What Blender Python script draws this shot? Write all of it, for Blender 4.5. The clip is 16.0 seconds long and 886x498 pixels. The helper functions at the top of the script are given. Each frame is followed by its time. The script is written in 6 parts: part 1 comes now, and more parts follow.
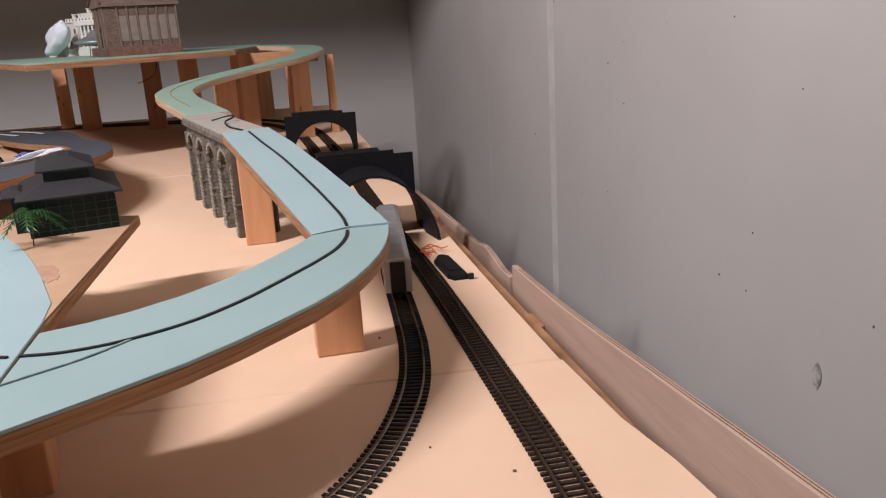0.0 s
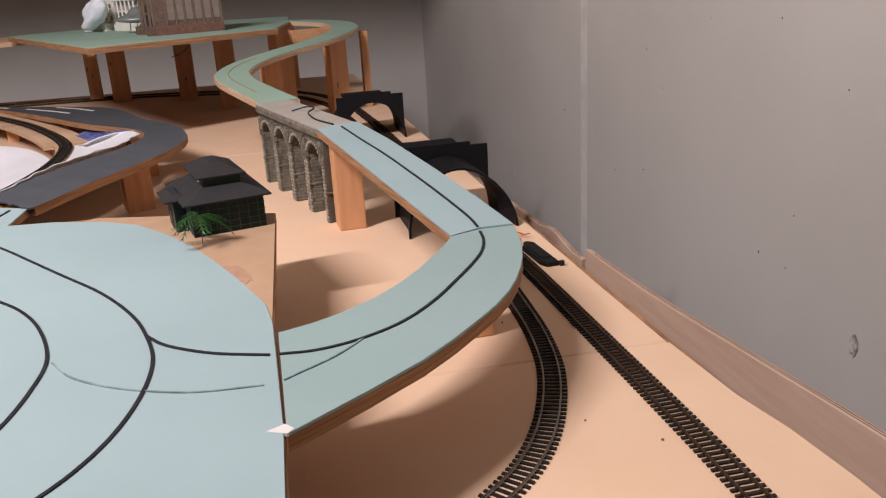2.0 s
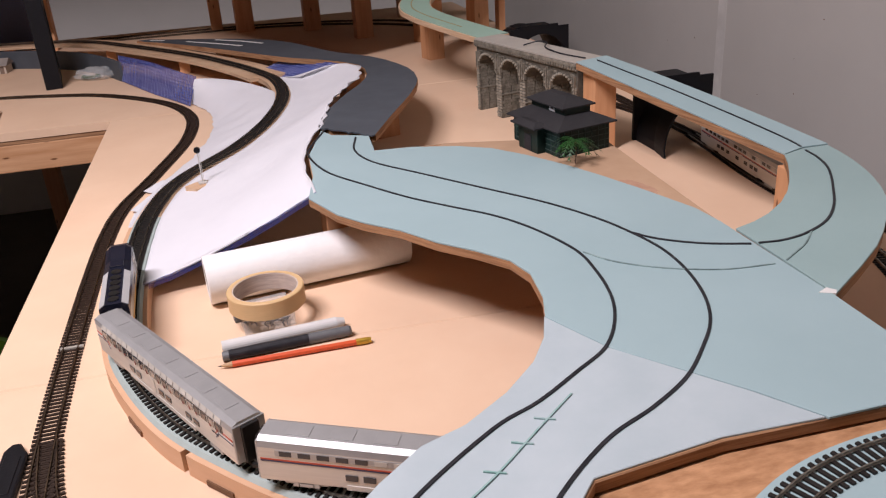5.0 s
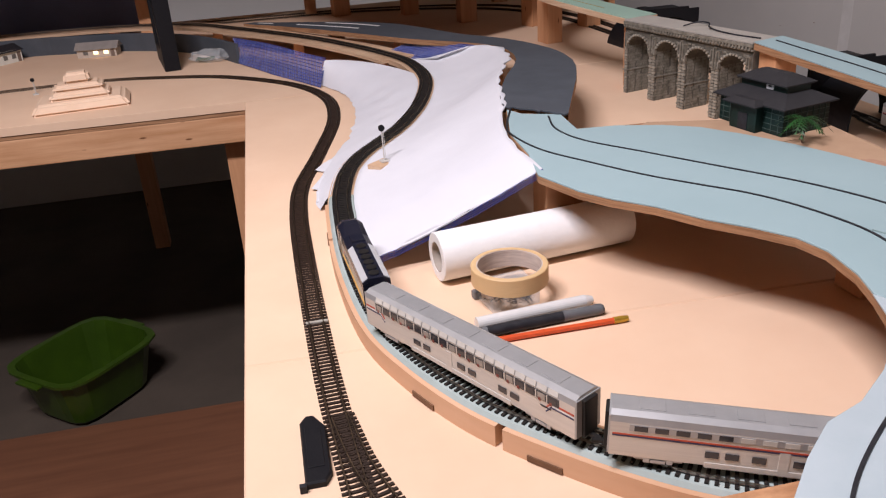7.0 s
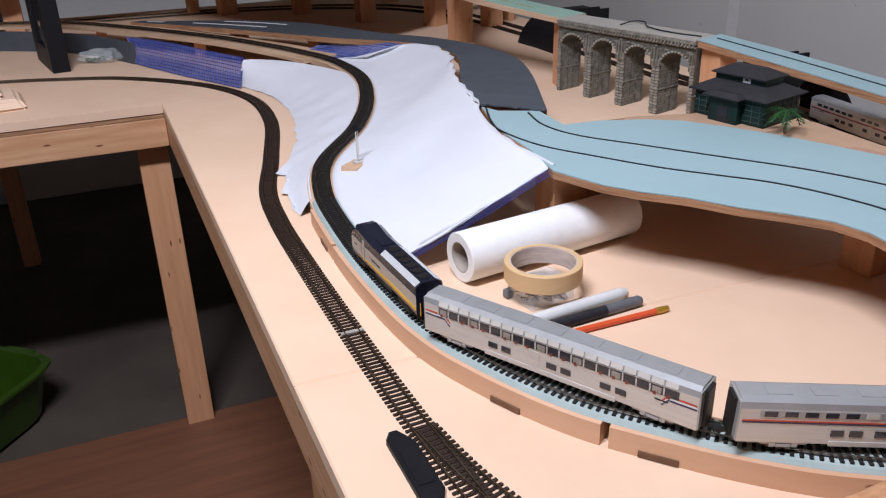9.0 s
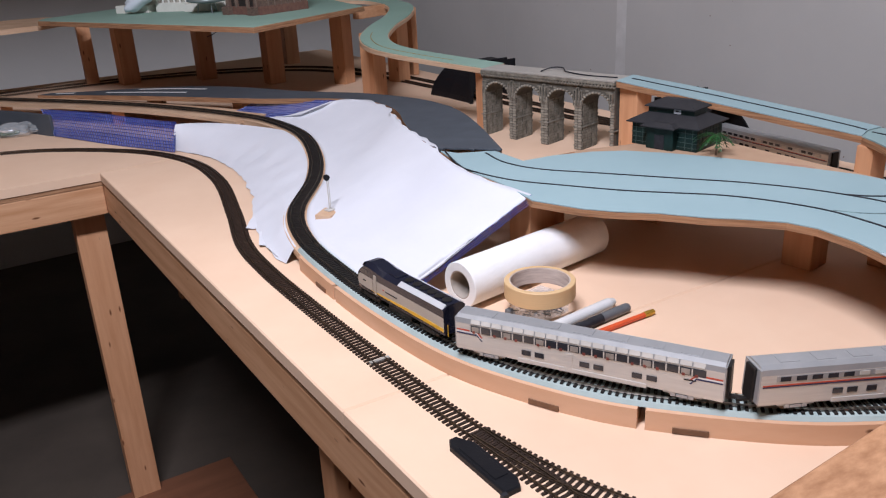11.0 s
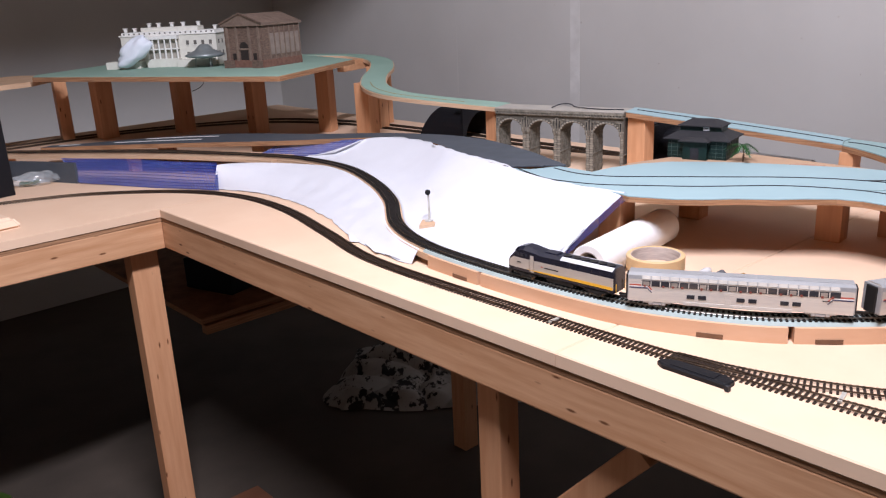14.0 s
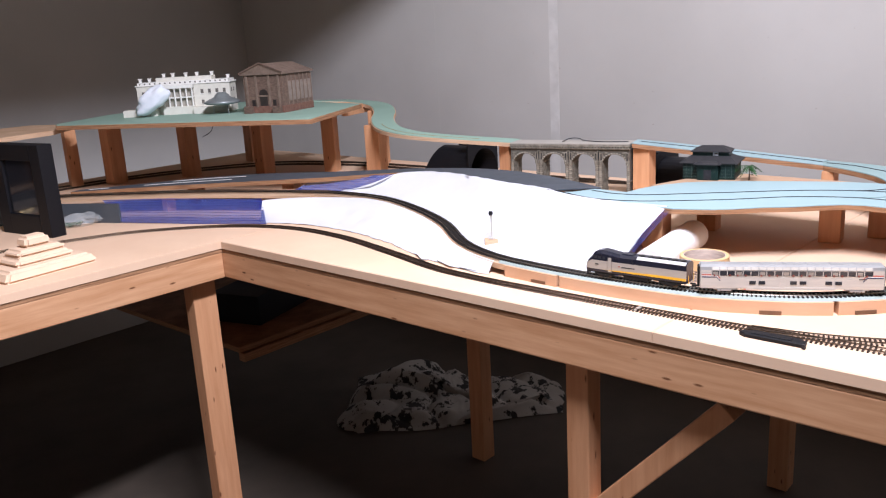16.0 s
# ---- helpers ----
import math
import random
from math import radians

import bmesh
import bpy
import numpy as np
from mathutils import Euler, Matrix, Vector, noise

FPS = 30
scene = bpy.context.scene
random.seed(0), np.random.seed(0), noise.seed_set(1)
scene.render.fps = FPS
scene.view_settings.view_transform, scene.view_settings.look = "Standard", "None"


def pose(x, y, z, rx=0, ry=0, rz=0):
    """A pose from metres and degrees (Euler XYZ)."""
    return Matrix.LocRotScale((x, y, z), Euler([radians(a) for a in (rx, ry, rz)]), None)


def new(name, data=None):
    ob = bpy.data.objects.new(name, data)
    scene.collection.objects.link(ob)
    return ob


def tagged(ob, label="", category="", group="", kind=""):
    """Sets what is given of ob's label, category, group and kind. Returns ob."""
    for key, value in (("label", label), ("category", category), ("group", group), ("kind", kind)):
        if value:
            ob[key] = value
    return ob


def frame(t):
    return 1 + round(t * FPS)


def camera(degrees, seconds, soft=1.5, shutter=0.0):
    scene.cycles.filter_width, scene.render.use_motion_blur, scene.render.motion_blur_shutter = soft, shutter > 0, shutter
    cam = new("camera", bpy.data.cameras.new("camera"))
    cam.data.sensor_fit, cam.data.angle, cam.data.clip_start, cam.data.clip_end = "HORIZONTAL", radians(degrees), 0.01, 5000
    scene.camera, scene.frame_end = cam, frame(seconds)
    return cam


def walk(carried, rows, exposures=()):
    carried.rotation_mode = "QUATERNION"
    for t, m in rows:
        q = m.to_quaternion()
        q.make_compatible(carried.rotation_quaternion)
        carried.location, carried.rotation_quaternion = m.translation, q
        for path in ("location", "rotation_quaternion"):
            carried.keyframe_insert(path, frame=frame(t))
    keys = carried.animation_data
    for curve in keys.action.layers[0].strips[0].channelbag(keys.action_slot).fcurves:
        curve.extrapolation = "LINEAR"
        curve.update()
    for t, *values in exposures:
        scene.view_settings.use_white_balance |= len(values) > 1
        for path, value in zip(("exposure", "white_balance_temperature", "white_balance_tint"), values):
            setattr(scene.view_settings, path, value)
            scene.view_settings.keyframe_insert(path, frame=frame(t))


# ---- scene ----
cam = camera(56.7, 16.0, soft=1.2)
METRES, EYE, TILT, LEAN, TURN = 2.3, 1.2255, -15.5, 3.3, -12.1
ROWS = [
    (0.0, 0.0, 0.0, 0.0, 0.0, 0.0, -0.0),
    (0.5, -0.0115, -0.0048, 0.0021, 0.1, -0.67, 0.01),
    (1.0, -0.0276, -0.0166, 0.0059, -0.15, -1.26, 0.06),
    (1.5, -0.048, -0.0324, 0.0131, -0.52, -1.98, -0.06),
    (2.0, -0.0674, -0.0528, 0.0216, -1.31, -3.19, 0.21),
    (2.5, -0.0912, -0.073, 0.0297, -2.18, -4.21, 0.37),
    (3.0, -0.1278, -0.0925, 0.0335, -2.7, -5.23, 0.59),
    (3.5, -0.1741, -0.1111, 0.0328, -2.9, -6.34, 0.53),
    (4.0, -0.2096, -0.1272, 0.0307, -2.62, -7.15, 0.63),
    (6.5, -0.3607, -0.1437, 0.0186, -0.92, -9.46, 0.5),
    (7.0, -0.3892, -0.1299, 0.0173, -0.22, -9.07, 0.35),
    (7.5, -0.4165, -0.1122, 0.0163, 0.21, -8.86, 0.29),
    (8.0, -0.4423, -0.1062, 0.0181, -0.36, -8.54, 0.38),
    (8.5, -0.4697, -0.1027, 0.0161, -5.38, -8.6, 0.5),
    (9.0, -0.4831, -0.1074, 0.0151, -11.2, -9.0, 1.26),
    (9.5, -0.487, -0.1124, 0.0163, -13.88, -8.68, 2.68),
    (12.0, -0.6241, -0.1355, 0.0034, -23.88, -3.54, 5.94),
    (12.5, -0.6549, -0.1315, -0.002, -25.37, -3.05, 6.38),
    (13.0, -0.6944, -0.1241, -0.0067, -26.93, -2.78, 6.8),
    (13.5, -0.7235, -0.1262, -0.0076, -28.35, -2.58, 7.25),
    (14.0, -0.7642, -0.1412, -0.0118, -29.53, -2.24, 7.57),
    (14.5, -0.8161, -0.1566, -0.0176, -30.71, -1.75, 7.84),
    (15.0, -0.8573, -0.155, -0.0194, -31.81, -1.22, 8.12),
    (15.5, -0.8971, -0.1479, -0.019, -33.37, -0.54, 8.51),
    (16.0, -0.93, -0.1518, -0.0184, -35.15, 0.18, 9.59),
]
EXPOSURES = [(0.0, -0.32, 6450, 11), (1.5, -0.43, 6720, 12), (3.5, -0.7, 6900, 15), (4.0, -0.78, 6650, 15), (6.5, -0.7, 6450, 15), (7.0, -0.7, 6350, 13), (8.0, -0.6, 5850, 7), (9.5, -0.81, 5650, 6), (12.5, -0.54, 5900, 11), (13.5, -0.41, 5900, 11), (14.5, -0.14, 5850, 11), (16.0, 0.04, 5850, 10)]
walk(cam, [(t, pose(0, 0, EYE, TILT, LEAN, TURN) @ pose(METRES * x, METRES * y, METRES * z, 90 + pitch, roll, yaw)) for t, x, y, z, yaw, pitch, roll in ROWS], EXPOSURES)

# ---- light: one ceiling lamp, kept off the upper far wall by an added unseen box ----
world = bpy.data.worlds.new("room_air")
scene.world = world
world.use_nodes = True
world.node_tree.nodes["Background"].inputs["Color"].default_value = (1.0, 0.95, 0.9, 1)
world.node_tree.nodes["Background"].inputs["Strength"].default_value = 0.006
lamp_data = bpy.data.lights.new("ceiling_lamp_light", "AREA")
lamp_data.shape, lamp_data.size, lamp_data.size_y, lamp_data.energy, lamp_data.color = "RECTANGLE", 0.9, 0.07, 116, (1.0, 0.94, 0.99)
lamp_light = new("ceiling_lamp_light", lamp_data)
lamp_light.matrix_world = pose(-1.5, 0.2, 2.87, 36, -16, 0)

# ---- materials ----
def material(name, c1, c2=None, rough=0.6, metal=0.0, scale=40.0, bump=0.05, bscale=None, stretch=(1, 1, 1), island=0.0, stain=0.0, knots=None, spec=0.5):
    m = bpy.data.materials.new(name)
    m.use_nodes = True
    nt = m.node_tree
    b = nt.nodes["Principled BSDF"]
    c2 = c2 or tuple(v * 0.85 for v in c1)
    co = nt.nodes.new("ShaderNodeTexCoord")
    mp = nt.nodes.new("ShaderNodeMapping")
    mp.inputs["Scale"].default_value = stretch
    nt.links.new(co.outputs["Object"], mp.inputs["Vector"])
    n1 = nt.nodes.new("ShaderNodeTexNoise")
    n1.inputs["Scale"].default_value, n1.inputs["Detail"].default_value, n1.inputs["Roughness"].default_value = scale, 6, 0.6
    nt.links.new(mp.outputs["Vector"], n1.inputs["Vector"])
    ramp = nt.nodes.new("ShaderNodeValToRGB")
    ramp.color_ramp.elements[0].position, ramp.color_ramp.elements[1].position = 0.32, 0.68
    ramp.color_ramp.elements[0].color, ramp.color_ramp.elements[1].color = (*c2, 1), (*c1, 1)
    nt.links.new(n1.outputs["Fac"], ramp.inputs["Fac"])
    out = ramp.outputs["Color"]
    if stain:
        n3 = nt.nodes.new("ShaderNodeTexNoise")
        n3.inputs["Scale"].default_value, n3.inputs["Detail"].default_value = scale * 0.13, 3
        nt.links.new(co.outputs["Object"], n3.inputs["Vector"])
        mr = nt.nodes.new("ShaderNodeMapRange")
        mr.inputs["From Min"].default_value, mr.inputs["From Max"].default_value = 0.3, 0.7
        mr.inputs["To Min"].default_value, mr.inputs["To Max"].default_value = 1 - stain, 1 + stain * 0.4
        nt.links.new(n3.outputs["Fac"], mr.inputs["Value"])
        mx = nt.nodes.new("ShaderNodeVectorMath")
        mx.operation = "SCALE"
        nt.links.new(out, mx.inputs[0])
        nt.links.new(mr.outputs["Result"], mx.inputs["Scale"])
        out = mx.outputs["Vector"]
    if island:
        oi = nt.nodes.new("ShaderNodeObjectInfo")
        mr = nt.nodes.new("ShaderNodeMapRange")
        mr.inputs["To Min"].default_value, mr.inputs["To Max"].default_value = 1 - island, 1 + island
        nt.links.new(oi.outputs["Random"], mr.inputs["Value"])
        mx = nt.nodes.new("ShaderNodeVectorMath")
        mx.operation = "SCALE"
        nt.links.new(out, mx.inputs[0])
        nt.links.new(mr.outputs["Result"], mx.inputs["Scale"])
        out = mx.outputs["Vector"]
    if knots:
        m2 = nt.nodes.new("ShaderNodeMapping")
        m2.inputs["Scale"].default_value = tuple(v * 8 for v in knots)
        nt.links.new(co.outputs["Object"], m2.inputs["Vector"])
        vo = nt.nodes.new("ShaderNodeTexVoronoi")
        nt.links.new(m2.outputs["Vector"], vo.inputs["Vector"])
        r2 = nt.nodes.new("ShaderNodeValToRGB")
        r2.color_ramp.elements[0].position, r2.color_ramp.elements[1].position = 0.055, 0.12
        r2.color_ramp.elements[0].color, r2.color_ramp.elements[1].color = (0.28, 0.2, 0.15, 1), (1, 1, 1, 1)
        nt.links.new(vo.outputs["Distance"], r2.inputs["Fac"])
        mx = nt.nodes.new("ShaderNodeVectorMath")
        mx.operation = "MULTIPLY"
        nt.links.new(out, mx.inputs[0])
        nt.links.new(r2.outputs["Color"], mx.inputs[1])
        out = mx.outputs["Vector"]
    nt.links.new(out, b.inputs["Base Color"])
    b.inputs["Roughness"].default_value, b.inputs["Metallic"].default_value = rough, metal
    b.inputs["Specular IOR Level"].default_value = spec
    if bump:
        n2 = nt.nodes.new("ShaderNodeTexNoise")
        n2.inputs["Scale"].default_value, n2.inputs["Detail"].default_value = bscale or scale * 4, 5
        nt.links.new(mp.outputs["Vector"], n2.inputs["Vector"])
        bp = nt.nodes.new("ShaderNodeBump")
        bp.inputs["Strength"].default_value, bp.inputs["Distance"].default_value = bump, 0.002
        nt.links.new(n2.outputs["Fac"], bp.inputs["Height"])
        nt.links.new(bp.outputs["Normal"], b.inputs["Normal"])
    return m


def glowing(name, color, strength):
    m = bpy.data.materials.new(name)
    m.use_nodes = True
    b = m.node_tree.nodes["Principled BSDF"]
    b.inputs["Base Color"].default_value = (*color, 1)
    b.inputs["Emission Color"].default_value, b.inputs["Emission Strength"].default_value = (*color, 1), strength
    return m


def clear(name, color, rough=0.08, alpha=0.25):
    m = bpy.data.materials.new(name)
    m.use_nodes = True
    b = m.node_tree.nodes["Principled BSDF"]
    b.inputs["Base Color"].default_value, b.inputs["Roughness"].default_value = (*color, 1), rough
    b.inputs["Alpha"].default_value = alpha
    return m


FOAM = material("cream_foam_board", (0.79, 0.565, 0.395), (0.755, 0.525, 0.36), 0.75, scale=9, bump=0.03, bscale=160, stain=0.08, spec=0.25)
PLY = material("plywood_edge", (0.46, 0.255, 0.135), (0.22, 0.11, 0.055), 0.75, scale=14, bump=0.15, stretch=(1, 1, 26), spec=0.2)
PINE = material("planed_pine", (0.68, 0.365, 0.195), (0.57, 0.28, 0.135), 0.55, scale=7, bump=0.06, stretch=(9, 9, 0.7), stain=0.12, knots=(1, 1, 0.28), spec=0.3)
PINE_LONG = material("planed_pine_rail", (0.69, 0.40, 0.225), (0.53, 0.27, 0.13), 0.55, scale=7, bump=0.06, stretch=(0.7, 9, 9), stain=0.12, knots=(0.28, 1, 1), spec=0.3)
PINE_CROSS = material("planed_pine_side_rail", (0.69, 0.40, 0.225), (0.53, 0.27, 0.13), 0.55, scale=7, bump=0.06, stretch=(9, 0.7, 9), stain=0.12, knots=(1, 0.28, 1), spec=0.3)
TEAL = material("pale_teal_underlay", (0.29, 0.405, 0.40), (0.265, 0.375, 0.37), 0.7, scale=6, bump=0.04, bscale=220, stain=0.06)
TEAL_PALE = material("pale_blue_underlay", (0.33, 0.447, 0.465), (0.305, 0.418, 0.435), 0.7, scale=6, bump=0.04, bscale=220, stain=0.05, spec=0.25)
TEAL_GREEN = material("sage_green_underlay", (0.30, 0.44, 0.36), (0.27, 0.40, 0.32), 0.7, scale=6, bump=0.04, bscale=220, stain=0.08)
GREEN_PENCIL = material("green_pencil_line", (0.19, 0.36, 0.32), (0.34, 0.45, 0.45), 0.8, scale=120, bump=0.0)
MARKER = material("black_marker_line", (0.015, 0.015, 0.018), (0.03, 0.03, 0.035), 0.5, scale=90, bump=0.0, spec=0.2)
PENCIL_LINE = material("faint_pencil_line", (0.10, 0.15, 0.15), (0.28, 0.38, 0.37), 0.8, scale=60, bump=0.0)
ROAD_GREY = material("dark_grey_road_paint", (0.085, 0.095, 0.11), (0.07, 0.078, 0.09), 0.65, scale=20, bump=0.05, stain=0.1, spec=0.2)
WHITE_SHEET = material("white_plaster_cloth", (0.68, 0.68, 0.71), (0.65, 0.65, 0.68), 0.85, scale=12, bump=0.10, bscale=90, stain=0.03, spec=0.2)
NET_PALE = material("pale_mesh_strand", (0.30, 0.34, 0.60), (0.16, 0.2, 0.5), 0.4, scale=30, bump=0.0)
NET_BLUE = material("blue_plastic_mesh", (0.022, 0.06, 0.33), (0.014, 0.04, 0.24), 0.4, scale=30, bump=0.0)
WALL = material("grey_painted_wall", (0.56, 0.54, 0.51), (0.52, 0.50, 0.47), 0.75, scale=2.2, bump=0.07, bscale=70, stain=0.13, spec=0.25)
# floor colour lowered to hold the shade under the table
CONCRETE = material("shade_darkened_concrete", (0.085, 0.064, 0.047), (0.055, 0.041, 0.030), 0.85, scale=3, bump=0.1, bscale=60, stain=0.15)
# unseen walls and ceiling: paleness chosen for the fill light they bounce back
WALL_UNSEEN = material("unseen_wall_bounce", (0.52, 0.48, 0.43), (0.45, 0.41, 0.36), 0.9, scale=4, bump=0.2, stain=0.15)
CEIL_UNSEEN = material("unseen_ceiling_bounce", (0.58, 0.53, 0.46), (0.5, 0.45, 0.38), 0.85, scale=5, bump=0.1, stretch=(0.4, 6, 1))
CEIL = material("white_ceiling", (0.7, 0.69, 0.66), (0.66, 0.65, 0.62), 0.8, scale=2, bump=0.02)
OSB = material("rough_chipboard", (0.56, 0.30, 0.15), (0.34, 0.16, 0.07), 0.75, scale=45, bump=0.5, bscale=70, stretch=(1, 2.2, 1), stain=0.15)
SLEEPER = material("black_plastic_sleeper", (0.022, 0.018, 0.016), (0.014, 0.012, 0.011), 0.6, scale=60, bump=0.0, spec=0.25)
SLEEPER_BROWN = material("brown_plastic_sleeper", (0.035, 0.021, 0.014), (0.020, 0.012, 0.009), 0.6, scale=60, bump=0.0, spec=0.25)
RAIL = material("nickel_silver_rail", (0.42, 0.38, 0.33), (0.22, 0.19, 0.16), 0.35, 1.0, scale=60, bump=0.0)
RAIL_DULL = material("tarnished_bronze_rail", (0.17, 0.12, 0.08), (0.07, 0.05, 0.036), 0.45, 0.9, scale=60, bump=0.0)
BLACK_PLA = material("matt_black_plastic", (0.009, 0.009, 0.011), (0.006, 0.006, 0.008), 0.5, scale=90, bump=0.15, stretch=(1, 1, 8), spec=0.2)
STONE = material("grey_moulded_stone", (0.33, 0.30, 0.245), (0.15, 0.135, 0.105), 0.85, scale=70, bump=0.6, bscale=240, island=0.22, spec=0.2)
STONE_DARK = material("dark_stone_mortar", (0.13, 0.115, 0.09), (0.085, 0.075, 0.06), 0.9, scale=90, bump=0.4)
DECK = material("weathered_grey_deck", (0.42, 0.39, 0.34), (0.36, 0.33, 0.29), 0.7, scale=20, bump=0.06)

# ---- helpers of this scene ----
T = 0.92          # height of the table top


def part(name, bm, mat, parent=None, label="", smooth=False):
    me = bpy.data.meshes.new(name)
    bmesh.ops.recalc_face_normals(bm, faces=bm.faces)
    bm.to_mesh(me)
    bm.free()
    if smooth:
        for p in me.polygons:
            p.use_smooth = True
    if mat:
        me.materials.append(mat)
    ob = new(name, me)
    if parent:
        ob.parent = parent
    if label:
        ob["label"] = label
    return ob


def thing(name, label, category, group="", kind="", at=None):
    ob = new(name)
    ob.empty_display_size = 0.02
    if at is not None:
        ob.matrix_world = at
    return tagged(ob, label, category, group, kind)


def add_box(bm, cx, cy, cz, sx, sy, sz, rz=0.0, bevel=0.0, m=None):
    mat = Matrix.Translation((cx, cy, cz)) @ Matrix.Rotation(rz, 4, "Z") @ Matrix.Diagonal((sx, sy, sz, 1))
    if m is not None:
        mat = m @ mat
    r = bmesh.ops.create_cube(bm, size=1.0, matrix=mat)
    if bevel:
        es = {e for v in r["verts"] for e in v.link_edges}
        bmesh.ops.bevel(bm, geom=list(es), offset=bevel, segments=2, profile=0.6, affect="EDGES")
    return bm


def box(cx, cy, cz, sx, sy, sz, rz=0.0, bevel=0.0, m=None):
    return add_box(bmesh.new(), cx, cy, cz, sx, sy, sz, rz, bevel, m)


def add_cyl(bm, p, q, r, n=16, r2=None, caps=True):
    p, q = Vector(p), Vector(q)
    d = q - p
    m = Matrix.Translation((p + q) / 2) @ d.to_track_quat("Z", "Y").to_matrix().to_4x4()
    bmesh.ops.create_cone(bm, cap_ends=caps, segments=n, radius1=r, radius2=r if r2 is None else r2, depth=d.length, matrix=m)
    return bm


def cyl(p, q, r, n=16, r2=None):
    return add_cyl(bmesh.new(), p, q, r, n, r2)


def slab(pts, z0, z1, bevel=0.0, bm=None):
    """A flat plate with the outline pts. z1 may be a function of x and y; z0 is then its thickness."""
    bm = bm or bmesh.new()
    f = z1 if callable(z1) else None
    top = [bm.verts.new((x, y, f(x, y) if f else z1)) for x, y in pts]
    face = bm.faces.new(top)
    ex = bmesh.ops.extrude_face_region(bm, geom=[face])
    for v in ex["geom"]:
        if isinstance(v, bmesh.types.BMVert):
            v.co.z = v.co.z - z0 if f else z0
    if bevel:
        es = [e for e in face.edges]
        bmesh.ops.bevel(bm, geom=es, offset=bevel, segments=1, affect="EDGES")
    return bm


def smooth_line(pts, step=0.01):
    """Points at even steps along a smooth curve through pts."""
    P = [Vector(p if len(p) == 3 else (*p, 0)) for p in pts]
    P = [2 * P[0] - P[1]] + P + [2 * P[-1] - P[-2]]
    fine = []
    for a, b, c, d in zip(P, P[1:], P[2:], P[3:]):
        for i in range(24):
            t = i / 24
            fine.append(0.5 * (2 * b + (c - a) * t + (2 * a - 5 * b + 4 * c - d) * t * t + (3 * b - a - 3 * c + d) * t ** 3))
    fine.append(P[-2])
    out, left = [fine[0]], step
    for a, b in zip(fine, fine[1:]):
        ln = (b - a).length
        pos = 0.0
        while ln - pos >= left:
            pos += left
            out.append(a.lerp(b, pos / ln))
            left = step
        left -= ln - pos
    return out


def tangents(line):
    n = len(line)
    return [(line[min(i + 1, n - 1)] - line[max(i - 1, 0)]).normalized() for i in range(n)]


def sweep(line, profile, bm=None, closed=True):
    """Sweeps a profile of (sideways, up) along a line; sideways is to the right of travel."""
    bm = bm or bmesh.new()
    rings = []
    for p, t in zip(line, tangents(line)):
        side = Vector((t.y, -t.x, 0)).normalized()
        rings.append([bm.verts.new(p + side * a + Vector((0, 0, b))) for a, b in profile])
    k = len(profile)
    for a, b in zip(rings, rings[1:]):
        for i in range(k if closed else k - 1):
            bm.faces.new((a[i], a[(i + 1) % k], b[(i + 1) % k], b[i]))
    if closed:
        bm.faces.new(rings[0])
        bm.faces.new(rings[-1][::-1])
    return bm


def bar(w, h, z=0.0, off=0.0):
    return [(off - w / 2, z), (off + w / 2, z), (off + w / 2, z + h), (off - w / 2, z + h)]


def ribbon(pts, width, z, mat, parent, name, label=""):
    line = smooth_line([(x, y, z(x, y) if callable(z) else z) for x, y in pts], 0.008)
    return part(name, sweep(line, bar(width, 0.0012, -0.0004)), mat, parent, label)


def along(line, dist):
    """Place and tangent at a distance along an evenly stepped line."""
    step = (line[1] - line[0]).length
    i = max(0, min(len(line) - 2, int(dist / step)))
    return line[i].lerp(line[i + 1], dist / step - i), tangents(line[max(0, i - 1):i + 3])[1]



# ---- the room ----
SEAM = material("filled_wall_joint", (0.72, 0.70, 0.67), (0.60, 0.58, 0.55), 0.8, scale=14, bump=0.3, stain=0.1)


def room():
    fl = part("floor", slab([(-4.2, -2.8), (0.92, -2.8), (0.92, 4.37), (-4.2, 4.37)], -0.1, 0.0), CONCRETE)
    tagged(fl, "bare dusty concrete floor, colour darkened for the shade under the table", "floor", kind="structure")
    for name, c, s in (("wall_east", (0.82, 0.785, 1.65), (0.2, 7.17, 3.3)), ("wall_north", (-1.74, 4.27, 1.65), (4.92, 0.2, 3.3)),
                       ("wall_south", (-1.74, -2.7, 1.65), (4.92, 0.2, 3.3)), ("wall_west", (-4.1, 0.785, 1.65), (0.2, 6.77, 3.3))):
        w = part(name, box(*c, *s), WALL if name in ("wall_east", "wall_north") else WALL_UNSEEN)
        tagged(w, "plain grey painted cellar wall" if name in ("wall_east", "wall_north") else "plain unseen cellar wall, pale to bounce fill light", "wall", kind="structure")
    seam = part("trim", box(0.7206, 2.06, 1.55, 0.002, 0.045, 3.0), SEAM)
    tagged(seam, "pale filled vertical joint strip on the grey wall", "wall joint", kind="structure")
    seam2 = part("trim", box(0.7206, 2.72, 1.55, 0.002, 0.03, 3.0), WALL)
    tagged(seam2, "faint vertical joint on the grey wall", "wall joint", kind="structure")
    ce = part("ceiling", box(-1.64, 0.785, 3.35, 5.12, 7.17, 0.1), CEIL_UNSEEN)
    tagged(ce, "unseen ceiling, pale to bounce fill light", "ceiling", kind="structure")
    # unseen box, added only to block the lamp from the upper far wall
    dr = part("lamp_blocker", box(-1.64, 2.945, 2.7345, 4.718, 2.446, 1.129), CEIL_UNSEEN)
    tagged(dr, "unseen box added to shade the upper far wall", "ceiling", kind="structure")


room()

